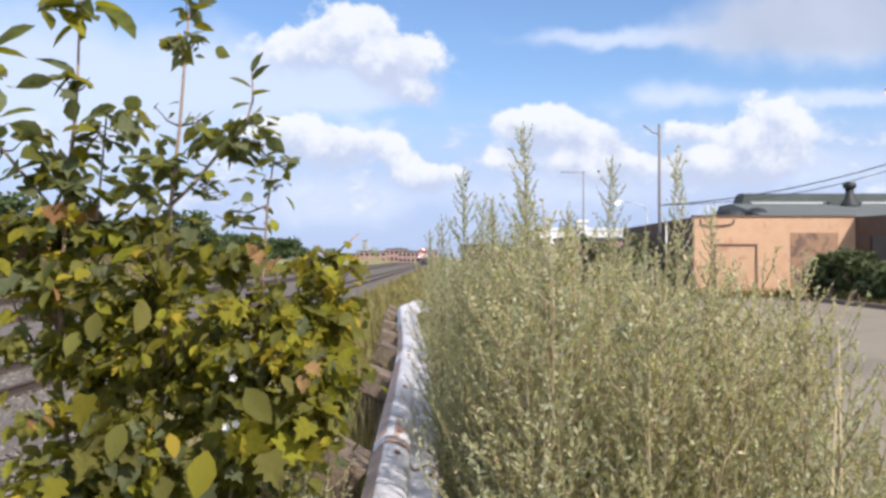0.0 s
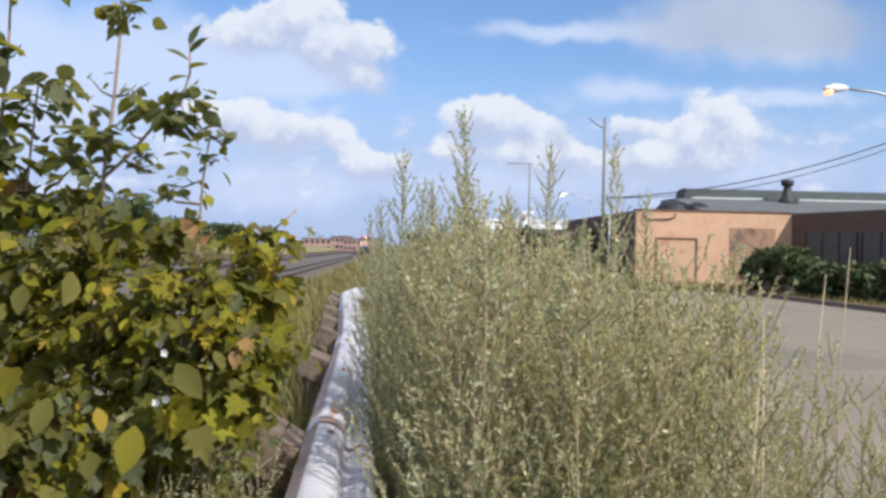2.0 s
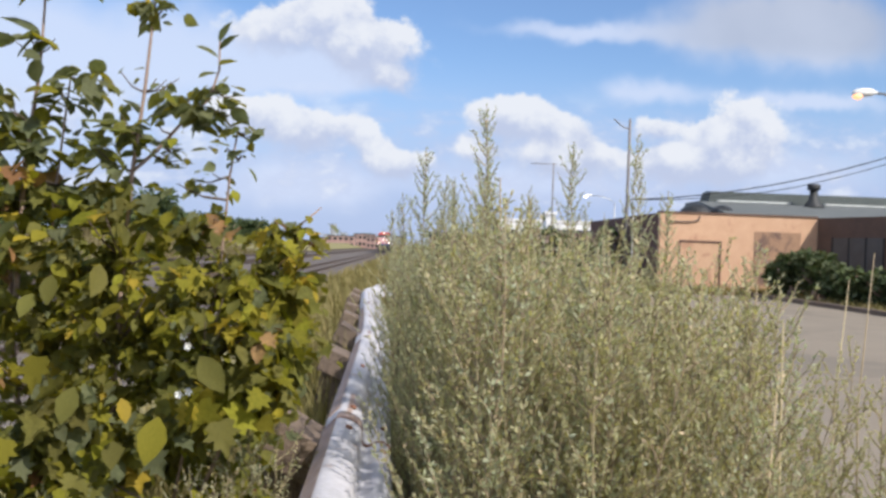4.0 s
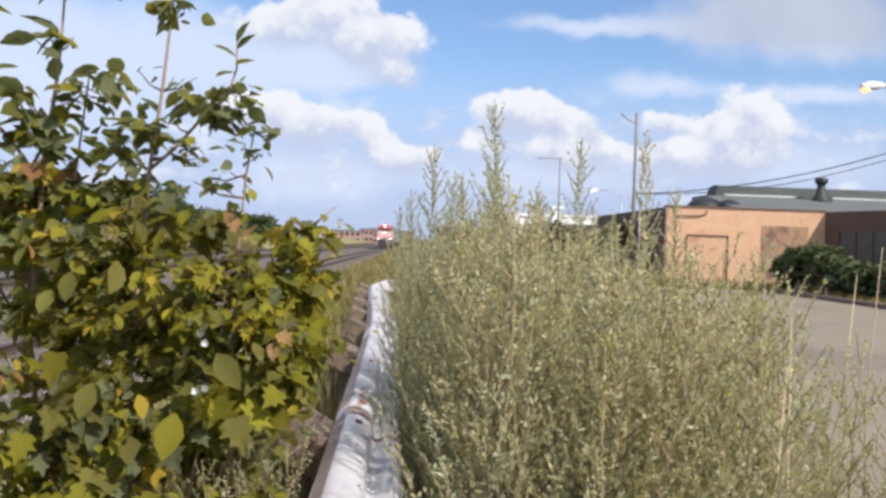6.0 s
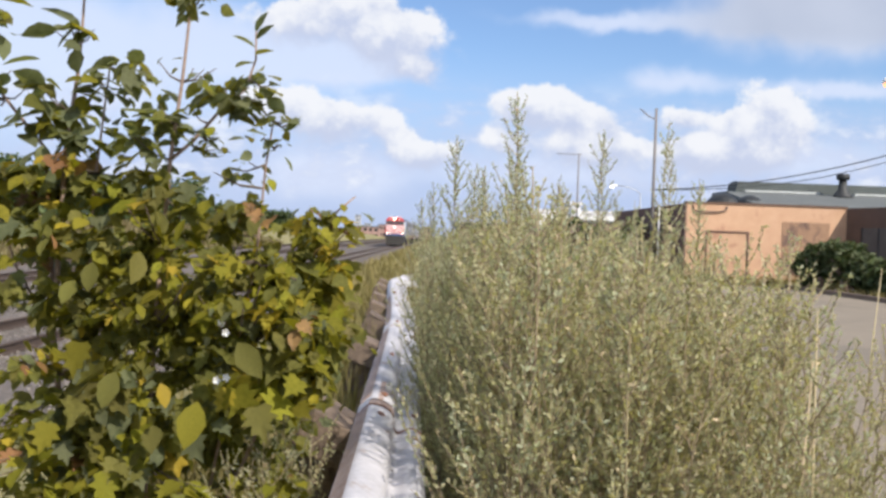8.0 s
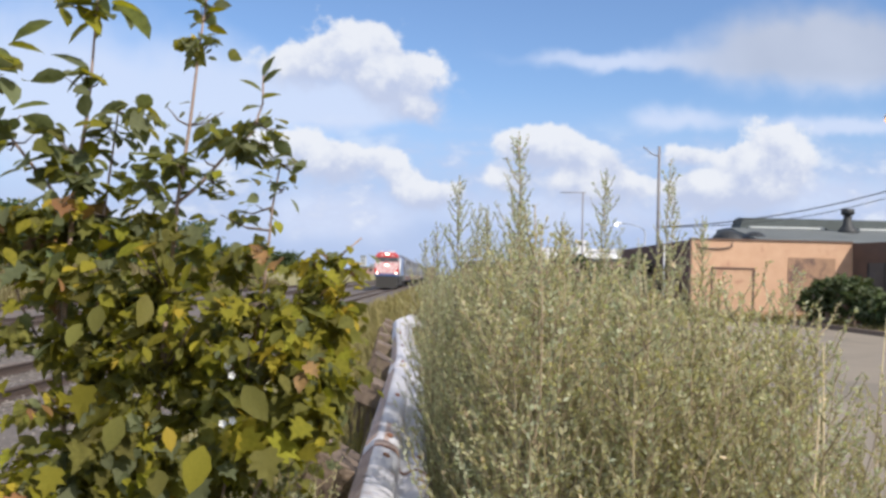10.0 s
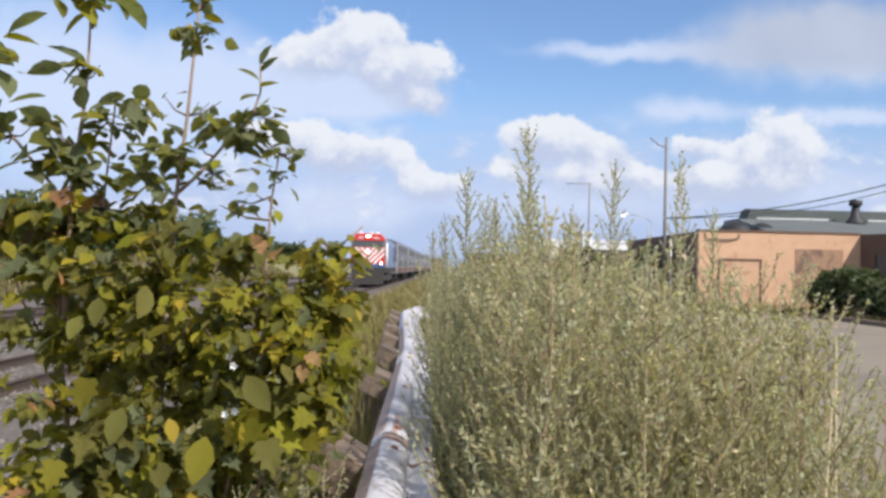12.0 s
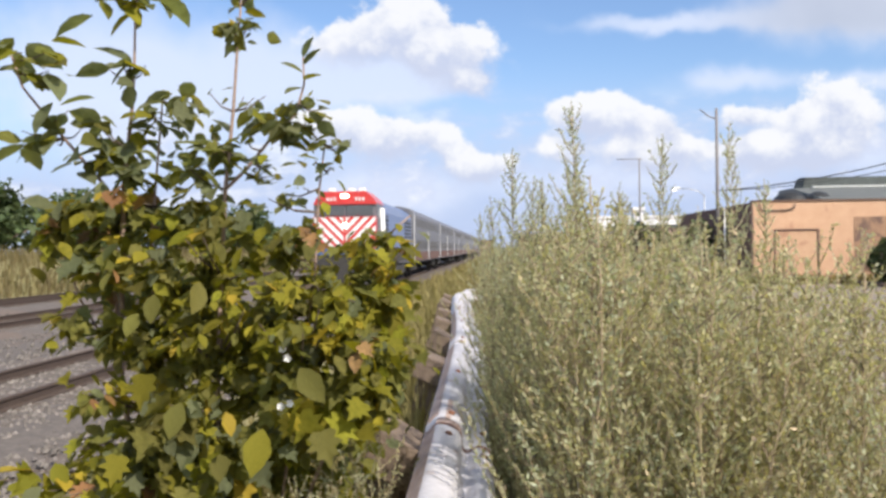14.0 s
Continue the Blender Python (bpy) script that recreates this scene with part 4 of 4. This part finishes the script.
    # the open top: separate sprays with sky between them
    for c, r, n, size, mix in (
        ((-0.885, 3.2, 2.38), (0.06, 0.06, 0.07), 26, 0.068, high), ((-0.875, 3.2, 2.39), (0.03, 0.03, 0.03), 3, 0.05, yellow),
        ((-0.87, 3.2, 2.53), (0.03, 0.03, 0.03), 9, 0.075, high),
        ((-0.9, 3.2, 2.16), (0.12, 0.06, 0.03), 6, 0.045, high), ((-0.93, 3.2, 1.98), (0.1, 0.08, 0.08), 18, 0.07, high),
        ((-1.25, 3.2, 2.5), (0.14, 0.1, 0.05), 18, 0.125, high), ((-1.28, 3.2, 2.26), (0.09, 0.08, 0.04), 10, 0.115, high),
        ((-1.57, 3.1, 2.24), (0.12, 0.1, 0.08), 13, 0.125, high), ((-1.54, 3.1, 1.99), (0.1, 0.1, 0.06), 10, 0.12, high),
        ((-1.4, 3.15, 2.06), (0.09, 0.1, 0.06), 10, 0.09, high),
        ((-1.17, 3.2, 2.09), (0.15, 0.14, 0.08), 44, 0.092, high), ((-1.09, 3.2, 1.91), (0.2, 0.15, 0.09), 56, 0.085, high),
        ((-1.33, 3.2, 1.93), (0.12, 0.12, 0.1), 36, 0.095, high),
        ((-0.73, 3.15, 2.05), (0.1, 0.1, 0.06), 42, 0.08, high), ((-0.63, 3.15, 2.05), (0.06, 0.08, 0.08), 24, 0.068, high),
        ((-0.57, 3.15, 1.97), (0.06, 0.06, 0.04), 14, 0.055, high), ((-0.78, 3.18, 1.9), (0.15, 0.1, 0.06), 26, 0.058, high),
        ((-0.6, 3.2, 1.86), (0.06, 0.06, 0.08), 13, 0.045, high), ((-0.72, 3.2, 1.8), (0.12, 0.1, 0.04), 14, 0.05, high),
    ):
        clump(c, r, int(n * 1.25), size, mix, 0.05, 0.35, 20, 4)
    for p, size, k in (((-0.653, 3.15, 2.27), 0.085, 5), ((-0.87, 3.2, 2.57), 0.08, 4), ((-1.25, 3.2, 2.62), 0.11, 4)):
        for j in range(k):
            add(Vector(p) + Vector((0, 0, -0.025 * j)), 1.57 * (-1) ** j + rng.gauss(0, 0.4) + (3.14 if j == 0 else 0), -60 + 16 * j, size, (4, 2, 3, 0, 0), 0, 12)
    # the broad leaves out on the side branch
    for p, size, head, droop, mix in (((-1.5, 3.08, 2.33), 0.125, -1.5, 5, lime), ((-1.5, 3.06, 2.22), 0.14, -2.2, 45, deep), ((-1.66, 3.05, 2.27), 0.13, 1.9, 20, deep),
                                      ((-1.48, 3.05, 2.12), 0.13, 2.6, 60, deep), ((-1.58, 3.05, 1.98), 0.13, 1.4, 25, high), ((-1.36, 3.1, 2.42), 0.15, 1.8, 30, high),
                                      ((-1.3, 3.1, 2.24), 0.12, 1.7, 15, high), ((-1.17, 3.1, 2.49), 0.13, -1.7, 10, high)):
        add(Vector(p), head, droop, size, mix, 0, 20)
    # the close middle, and the low hump beside the rail
    for c, r, n, size, mix in (
        ((-1.27, 3.2, 1.74), (0.22, 0.18, 0.1), 120, 0.085, mid), ((-1.45, 3.2, 1.63), (0.13, 0.18, 0.11), 66, 0.08, mid), ((-1.28, 3.15, 1.56), (0.2, 0.18, 0.09), 80, 0.075, mid),
        ((-0.98, 3.2, 1.72), (0.15, 0.18, 0.09), 74, 0.07, mid), ((-0.74, 3.25, 1.64), (0.13, 0.15, 0.09), 62, 0.06, mid), ((-0.98, 3.15, 1.53), (0.18, 0.18, 0.09), 76, 0.072, low),
        ((-0.53, 3.3, 1.6), (0.13, 0.15, 0.08), 64, 0.056, gold), ((-0.36, 3.35, 1.63), (0.08, 0.12, 0.07), 34, 0.06, gold), ((-0.42, 3.3, 1.48), (0.11, 0.15, 0.09), 56, 0.06, gold),
        ((-0.36, 3.25, 1.52), (0.05, 0.06, 0.08), 18, 0.07, yellow), ((-0.68, 3.2, 1.46), (0.15, 0.15, 0.09), 66, 0.065, low),
        ((-1.23, 3.0, 1.79), (0.06, 0.05, 0.05), 7, 0.075, brown), ((-0.62, 3.1, 1.66), (0.05, 0.05, 0.04), 5, 0.06, brown), ((-0.46, 3.0, 1.31), (0.04, 0.04, 0.04), 5, 0.07, brown),
        ((-0.52, 3.0, 1.34), (0.08, 0.05, 0.05), 16, 0.07, yellow), ((-0.85, 2.98, 1.39), (0.07, 0.05, 0.05), 12, 0.062, lime), ((-1.28, 2.95, 1.17), (0.03, 0.05, 0.05), 9, 0.05, yellow),
        ((-0.87, 3.0, 1.43), (0.05, 0.05, 0.05), 7, 0.05, yellow), ((-1.0, 3.05, 1.66), (0.12, 0.06, 0.05), 10, 0.07, lime),
        ((-1.4, 3.1, 1.38), (0.09, 0.12, 0.1), 34, 0.065, low), ((-1.36, 3.05, 1.14), (0.08, 0.12, 0.09), 31, 0.06, low), ((-1.3, 3.0, 0.95), (0.09, 0.1, 0.08), 31, 0.06, lime),
        ((-0.72, 2.98, 1.5), (0.12, 0.06, 0.06), 22, 0.06, lime), ((-0.55, 3.0, 1.44), (0.1, 0.06, 0.06), 20, 0.058, gold), ((-0.68, 2.95, 1.36), (0.1, 0.06, 0.05), 18, 0.06, gold),
        ((-1.0, 2.98, 1.36), (0.1, 0.06, 0.06), 18, 0.062, lime), ((-1.55, 2.8, 0.9), (0.16, 0.1, 0.07), 26, 0.105, lime), ((-1.3, 2.8, 0.85), (0.1, 0.1, 0.06), 16, 0.09, lime), ((-0.72, 2.75, 0.82), (0.06, 0.06, 0.04), 9, 0.085, lime),
    ):
        clump(c, r, int(n * (1.45 if n > 30 else 1.2)), size, mix, 0.4, 0.6, 34, 3)
    # the leafy front low down, in clumps with dark hollows between them
    hollows = [Vector((-0.78, 0.86)), Vector((-0.52, 0.97)), Vector((-0.98, 1.02)), Vector((-0.68, 0.72)), Vector((-1.24, 1.06)), Vector((-0.88, 0.78)), Vector((-0.6, 0.84)), Vector((-0.42, 0.85))]
    made = 0
    while made < 100:
        z = rng.uniform(0.62, 1.5)
        x = rng.uniform(-1.32, -0.32 - 0.28 * max(0, 1.25 - z))
        if min((Vector((x, z)) - h).length for h in hollows) < 0.11:
            continue
        made += 1
        size = rng.choice((0.045, 0.055, 0.065, 0.08, 0.095))
        mix = rng.choice((low, low, low, deep, lime, gold))
        clump((x, 3.28 - 0.32 * (1.5 - z) + rng.uniform(-0.1, 0.12), z), (0.1, 0.09, 0.07), int(2.3 / size), size * 1.05, mix, 0.75, 0.7, 40, 1)
    # shaded leaves behind
    for c, r, n in (((-1.3, 3.7, 1.45), (0.3, 0.2, 0.2), 90), ((-0.8, 3.7, 1.25), (0.34, 0.2, 0.25), 230), ((-1.2, 3.6, 0.85), (0.32, 0.2, 0.3), 280), ((-0.72, 3.6, 0.75), (0.34, 0.2, 0.3), 420)):
        clump(c, r, n, 0.075, deep, 0.4, 0.4, 30, 2)
    # single broad leaves that hang free at the front
    for p, size, mix, lobed in (((-0.72, 2.84, 1.07), 0.15, deep, 0), ((-0.62, 2.9, 1.25), 0.14, deep, 0), ((-0.82, 2.98, 1.63), 0.085, lime, 0), ((-1.13, 2.95, 1.22), 0.12, lime, 1),
                                ((-0.95, 2.95, 1.52), 0.12, deep, 0), ((-1.1, 2.95, 1.48), 0.1, low, 0), ((-0.98, 2.85, 1.15), 0.12, low, 0), ((-0.55, 2.9, 1.05), 0.12, low, 1),
                                ((-0.84, 2.85, 1.12), 0.08, lime, 0), ((-1.18, 2.85, 0.98), 0.1, lime, 1)):
        add(Vector(p), 3.14 + rng.gauss(0, 0.5), 68, size, mix, lobed, 15)
    leaves.sort(key=lambda l: l[0].translation.y)
    shapes = {}
    for m, shape, k in leaves[:290]:
        key = (len(shape), k)
        if key not in shapes:
            shapes[key] = leaf_mesh(shape, M_LEAF[k])
        piece("leaf", shapes[key], s, m)
    joined_leaves("foliage", leaves[290:], M_LEAF, s, "many small green and yellow leaves")
    for x, y, z in ((-0.69, 2.98, 1.3), (-0.675, 2.98, 1.27), (-0.69, 2.95, 1.12), (-0.66, 2.95, 1.13)):
        bm = bmesh.new()
        for k in range(5):
            a = k * 1.257
            vs = [bm.verts.new(Vector((x, y, z)) - base + 0.011 * Vector(o)) for o in
                  ((0, 0, 0), (math.cos(a - 0.5), -0.3, math.sin(a - 0.5)), (1.2 * math.cos(a), -0.5, 1.2 * math.sin(a)), (math.cos(a + 0.5), -0.3, math.sin(a + 0.5)))]
            bm.faces.new(vs)
        part("flower", bm, M_WHITE, s, "small white flower")
    return s


shrub = build_shrub()


def weed_variant(seed, h, slim, mat):
    """An upright branching weed: a stem with ascending side shoots, set with narrow leaves."""
    rng = random.Random(seed)
    t = thing("weed_plant", "tall grey-green bushy weed with narrow leaves", "weed", "weeds along the guard rail", pose(0, 0, -50))
    bm = bmesh.new()
    lean = Vector((rng.gauss(0, 0.05), rng.gauss(0, 0.05), 0))
    spine = [Vector((0, 0, -0.1)) + (lean + Vector((0, 0, h + 0.1))) * k + Vector((rng.gauss(0, 0.008), rng.gauss(0, 0.008), 0)) for k in [i / 7 for i in range(8)]]
    tube(bm, spine, [0.006 - 0.0045 * i / 7 for i in range(8)], 5)
    shoots = [(spine, 0.9 if not slim else 0.55, 1.0)]
    n = int(30 * h / 1.4) if not slim else 130
    for i in range(n):
        k = 0.12 + 0.85 * i / n
        p = spine[0].lerp(spine[-1], k)
        a = i * 2.4 + rng.uniform(-0.5, 0.5)
        ln = ((0.5 * (1 - k) + 0.1) if not slim else (0.42 * (1 - k) + 0.05)) * rng.uniform(0.4, 1.2)
        d = Vector((math.cos(a), math.sin(a), rng.uniform(0.8, 1.5))).normalized()
        q = p + d * ln * 0.6
        r = q + (d + Vector((0, 0, 0.7))).normalized() * ln * 0.6
        tube(bm, [p, q, r], [0.003, 0.002, 0.001], 3, cap=False)
        shoots.append(([p, q, r], 0.05, 1.0))
        for _ in range(2 if ln > 0.2 else 0):
            u = rng.uniform(0.25, 0.75)
            p2 = p.lerp(q, u)
            d2 = (d + Vector((rng.gauss(0, 0.5), rng.gauss(0, 0.5), 0.5))).normalized()
            r2 = p2 + d2 * ln * 0.5
            tube(bm, [p2, p2.lerp(r2, 0.5), r2], [0.002, 0.0015, 0.001], 3, cap=False)
            shoots.append(([p2, p2.lerp(r2, 0.5), r2], 0.05, 1.0))
    part("stem", bm, M_STEM, t)
    verts, faces, index = [], [], []
    for pts, frm, to in shoots:
        length = sum((b - a).length for a, b in zip(pts, pts[1:])) * (to - frm)
        m = int(length / (0.0068 if not slim else 0.0042))
        for j in range(m):
            nodes = max(1, round(length / (0.02 if not slim else 0.012)))
            k = frm + (to - frm) * min(1.0, (rng.randrange(nodes) + 0.5 + rng.gauss(0, 0.12)) / nodes)
            f = k * (len(pts) - 1)
            i = min(int(f), len(pts) - 2)
            p = pts[i].lerp(pts[i + 1], f - i)
            if not slim and p.z < 0.5 * h and rng.random() < 0.4:
                continue
            axis = (pts[i + 1] - pts[i]).normalized()
            d = (axis * rng.uniform(0.3, 1.2) + Vector((rng.gauss(0, 0.55), rng.gauss(0, 0.55), rng.gauss(0.1, 0.4)))).normalized()
            ln, w = rng.uniform(0.009, 0.027), rng.uniform(0.0025, 0.0056)
            if slim:
                ln, w = ln * 0.9, w * 0.68
                d = (d + Vector((rng.gauss(0, 0.6), rng.gauss(0, 0.6), rng.gauss(0, 0.4)))).normalized()
            side = d.cross(Vector((rng.gauss(0, 1), rng.gauss(0, 1), rng.gauss(0, 1)))).normalized() * w
            o = len(verts)
            verts += [p[:], (p + d * ln * 0.5 + side)[:], (p + d * ln)[:], (p + d * ln * 0.5 - side)[:]]
            faces.append((o, o + 1, o + 2, o + 3))
            index.append(mat if rng.random() < 0.86 else rng.choice((0, 1, 2)))
    me = bpy.data.meshes.new("foliage")
    me.from_pydata(verts, [], faces)
    for mm in M_WEED:
        me.materials.append(mm)
    me.polygons.foreach_set("material_index", index)
    ob = new("foliage", me)
    ob.parent = t
    tagged(ob, "narrow grey-green leaves", kind="stuff")
    return t


def build_weeds():
    rng = random.Random(8)
    kinds = [weed_variant(50 + i, 1.4, False, (1, 0, 1, 0, 1, 1)[i]) for i in range(6)]
    slims = [weed_variant(80 + i, 2.1, True, 0) for i in range(4)]
    used = set()

    def put(kind, x, y, h, full, lean=4):
        k = h / full
        m = pose(x, y, ground_height(x, y), rng.gauss(0, lean), rng.gauss(0, lean), rng.uniform(0, 360))
        if kind not in used:
            used.add(kind)
            kind.matrix_basis = m @ Matrix.Scale(k, 4)
            kind.scale = (k, k, k)
            return
        kind_scale = kind.scale.copy()
        kind.scale = (k, k, k)
        copy_thing(kind, m)
        kind.scale = kind_scale

    for x, y, h in ((0.40, 4.25, 2.27), (0.06, 4.2, 2.06), (0.76, 4.6, 2.15), (1.13, 4.45, 2.2), (0.2, 4.0, 1.9), (0.52, 4.9, 1.95), (0.3, 5.2, 1.95),
                    (-0.02, 4.6, 1.86), (0.12, 4.9, 2.0), (0.0, 5.4, 1.82), (0.24, 4.5, 1.95), (0.62, 4.3, 1.84), (0.86, 4.4, 1.8), (1.0, 4.7, 1.82),
                    (1.2, 4.2, 1.9), (0.46, 4.6, 2.05), (0.72, 5.0, 1.9)):
        put(rng.choice(slims), x, y, h, 2.1, 1.5)
    for i in range(112):
        y = rng.uniform(2.75, 5.8)
        x = (0.27 if y < 4.3 else 0.1) + rng.random() * (0.95 if y < 4.3 else 1.06)
        top = 1.68 - 0.37 * max(0, x - 0.45) + rng.gauss(0, 0.08)
        put(rng.choice(kinds), x, y, top, 1.4)
    for i in range(110):
        y = rng.uniform(5.6, 18.5)
        x = rng.uniform(0.0, 1.35) - 0.018 * (y - 5)
        put(rng.choice(kinds), x, y, 1.56 + rng.gauss(0, 0.14) - 0.32 * max(0, x - 0.45), 1.4)
    for x, y, h in ((1.75, 3.3, 1.2), (1.9, 3.1, 1.25), (1.66, 3.0, 0.95), (2.05, 3.5, 1.25), (1.85, 3.8, 1.0), (1.5, 3.8, 1.62), (1.36, 3.6, 1.4),
                    (1.3, 3.0, 0.9), (1.42, 3.1, 1.0), (1.52, 2.95, 0.9), (1.62, 3.4, 1.15), (1.75, 2.9, 0.85), (1.5, 3.4, 1.25), (1.82, 3.2, 1.0),
                    (1.95, 3.6, 1.05), (1.4, 2.8, 0.8), (1.6, 2.75, 0.75), (1.7, 3.6, 1.3), (1.45, 3.5, 1.45), (1.3, 3.3, 1.4), (1.25, 3.9, 1.55),
                    (1.62, 4.05, 1.68), (1.45, 4.2, 1.6), (1.3, 4.3, 1.68), (1.2, 4.1, 1.62), (1.05, 4.0, 1.64), (1.55, 4.3, 1.45), (0.95, 4.3, 1.7),
                    (-0.42, 3.2, 1.0), (-0.48, 3.35, 1.05), (-0.52, 3.05, 0.95), (-0.5, 2.85, 0.98)):
        put(rng.choice(kinds), x, y, h, 1.4)


build_weeds()


def build_grass():
    """Long dry grass on the slope between the guard rail and the tracks, and tufts about the lot."""
    rng = random.Random(3)
    verts, faces = [], []

    def blade(x, y, h, w):
        nonlocal verts, faces
        z = ground_height(x, y) - 0.02
        a = rng.uniform(0, 6.28)
        d, s = Vector((math.cos(a), math.sin(a), 0)), Vector((-math.sin(a), math.cos(a), 0)) * w
        bend = h * rng.uniform(0.1, 0.5)
        o = len(verts)
        p0, p1, p2 = Vector((x, y, z)), Vector((x, y, z + h * 0.6)) + d * bend * 0.35, Vector((x, y, z + h)) + d * bend
        verts.extend([(p0 - s)[:], (p0 + s)[:], (p1 - s * 0.8)[:], (p1 + s * 0.8)[:], p2[:]])
        faces.extend([(o, o + 1, o + 3, o + 2), (o + 2, o + 3, o + 4)])

    for _ in range(16000):
        y = 4 + 36 * rng.random() ** 1.6
        x = -0.45 - 1.9 * rng.random()
        h = (0.75 + 0.4 * noise.noise((x, y * 0.5, 1))) * rng.uniform(0.5, 1.15) * (1 if x > -1.8 else 0.6)
        blade(x, y, h, 0.004 + 0.0005 * y)
    for _ in range(9000):
        y = 25 + 130 * rng.random() ** 1.5
        blade(-0.3 - 3.6 * rng.random(), y, rng.uniform(0.3, 1.0), 0.012 + 0.0004 * y)
    for _ in range(4000):
        y = 1.5 + 4 * rng.random()
        blade(rng.uniform(-2.2, 1.5), y, rng.uniform(0.1, 0.4), 0.004)
    for _ in range(900):
        k = rng.random()
        x, y = 14.1 + 0.3 * k + abs(rng.gauss(0, 0.35)), 38.3 - 14 * k
        blade(x + 0.5, y, rng.uniform(0.1, 0.35), 0.015)
    for _ in range(2500):
        blade(rng.uniform(8.5, 17), 39.6 - abs(rng.gauss(0, 0.5)), rng.uniform(0.1, 0.5), 0.02)
    me = bpy.data.meshes.new("long_grass")
    me.from_pydata(verts, [], faces)
    me.materials.append(M_GRASS)
    tagged(new("long_grass", me), "long dry yellow-green grass on the slope", "grass", kind="stuff")
    verts, faces = [], []
    for _ in range(12000):
        x = -23.6 - 9 * rng.random()
        blade(x, 25 + 120 * rng.random() ** 1.5, rng.uniform(0.4, 1.0), 0.04)
    me = bpy.data.meshes.new("bank_grass")
    me.from_pydata(verts, [], faces)
    me.materials.append(M_BANK)
    tagged(new("bank_grass", me), "brown-green grass on the bank beyond the tracks", "grass", kind="stuff")


build_grass()


def build_stalks():
    rng = random.Random(31)
    for x, y, z in ((1.27, 3.05, 1.4), (2.5, 5.0, 1.66), (1.62, 4.6, 1.5), (2.62, 5.6, 1.5), (1.15, 2.9, 1.25)):
        st = thing("dry_stalk", "bare pale dry weed stalk", "stalk", "dry stalks", pose(x, y, 0))
        bm = bmesh.new()
        tube(bm, [(0, 0, -0.05), (rng.gauss(0, 0.02), 0, z * 0.5), (rng.gauss(0, 0.04), 0, z)], [0.006, 0.005, 0.0025], 5)
        part("stem", bm, M_WEED[2], st)


build_stalks()


# ---- movement ----
# distance of the locomotive's nose ahead
RUN = [(0.0, 293.0), (3.0, 241.5), (5.5, 198.5), (7.0, 172.0), (10.5, 110.0), (12.0, 82.6), (13.0, 63.0), (13.5, 53.4), (14.0, 43.6)]


# lean of the shrub in the wind, in degrees to the right
SWAY = [(0.0, 0.0), (0.5, -0.25), (1.0, -0.1), (1.5, -0.25), (2.0, 0.1), (2.5, -0.1), (3.0, 0.0), (4.2, 0.5), (5.5, 0.85), (6.0, 1.0), (6.5, 1.4), (7.0, 0.3), (7.5, 1.8),
        (8.0, 0.55), (9.2, 0.9), (10.5, 0.9), (11.0, 0.35), (11.5, 0.6), (12.0, 0.05), (12.5, 0.45), (13.0, 0.15), (13.5, 0.5), (14.0, 0.35)]


def motions():
    rest = shrub.matrix_basis.copy()
    walk(shrub, [(t, rest @ pose(0, 0, 0, 0, a, 0)) for t, a in SWAY])
    walk(train, [(t, pose(TRACKS[0], y, RAIL_TOP)) for t, y in RUN])


motions()
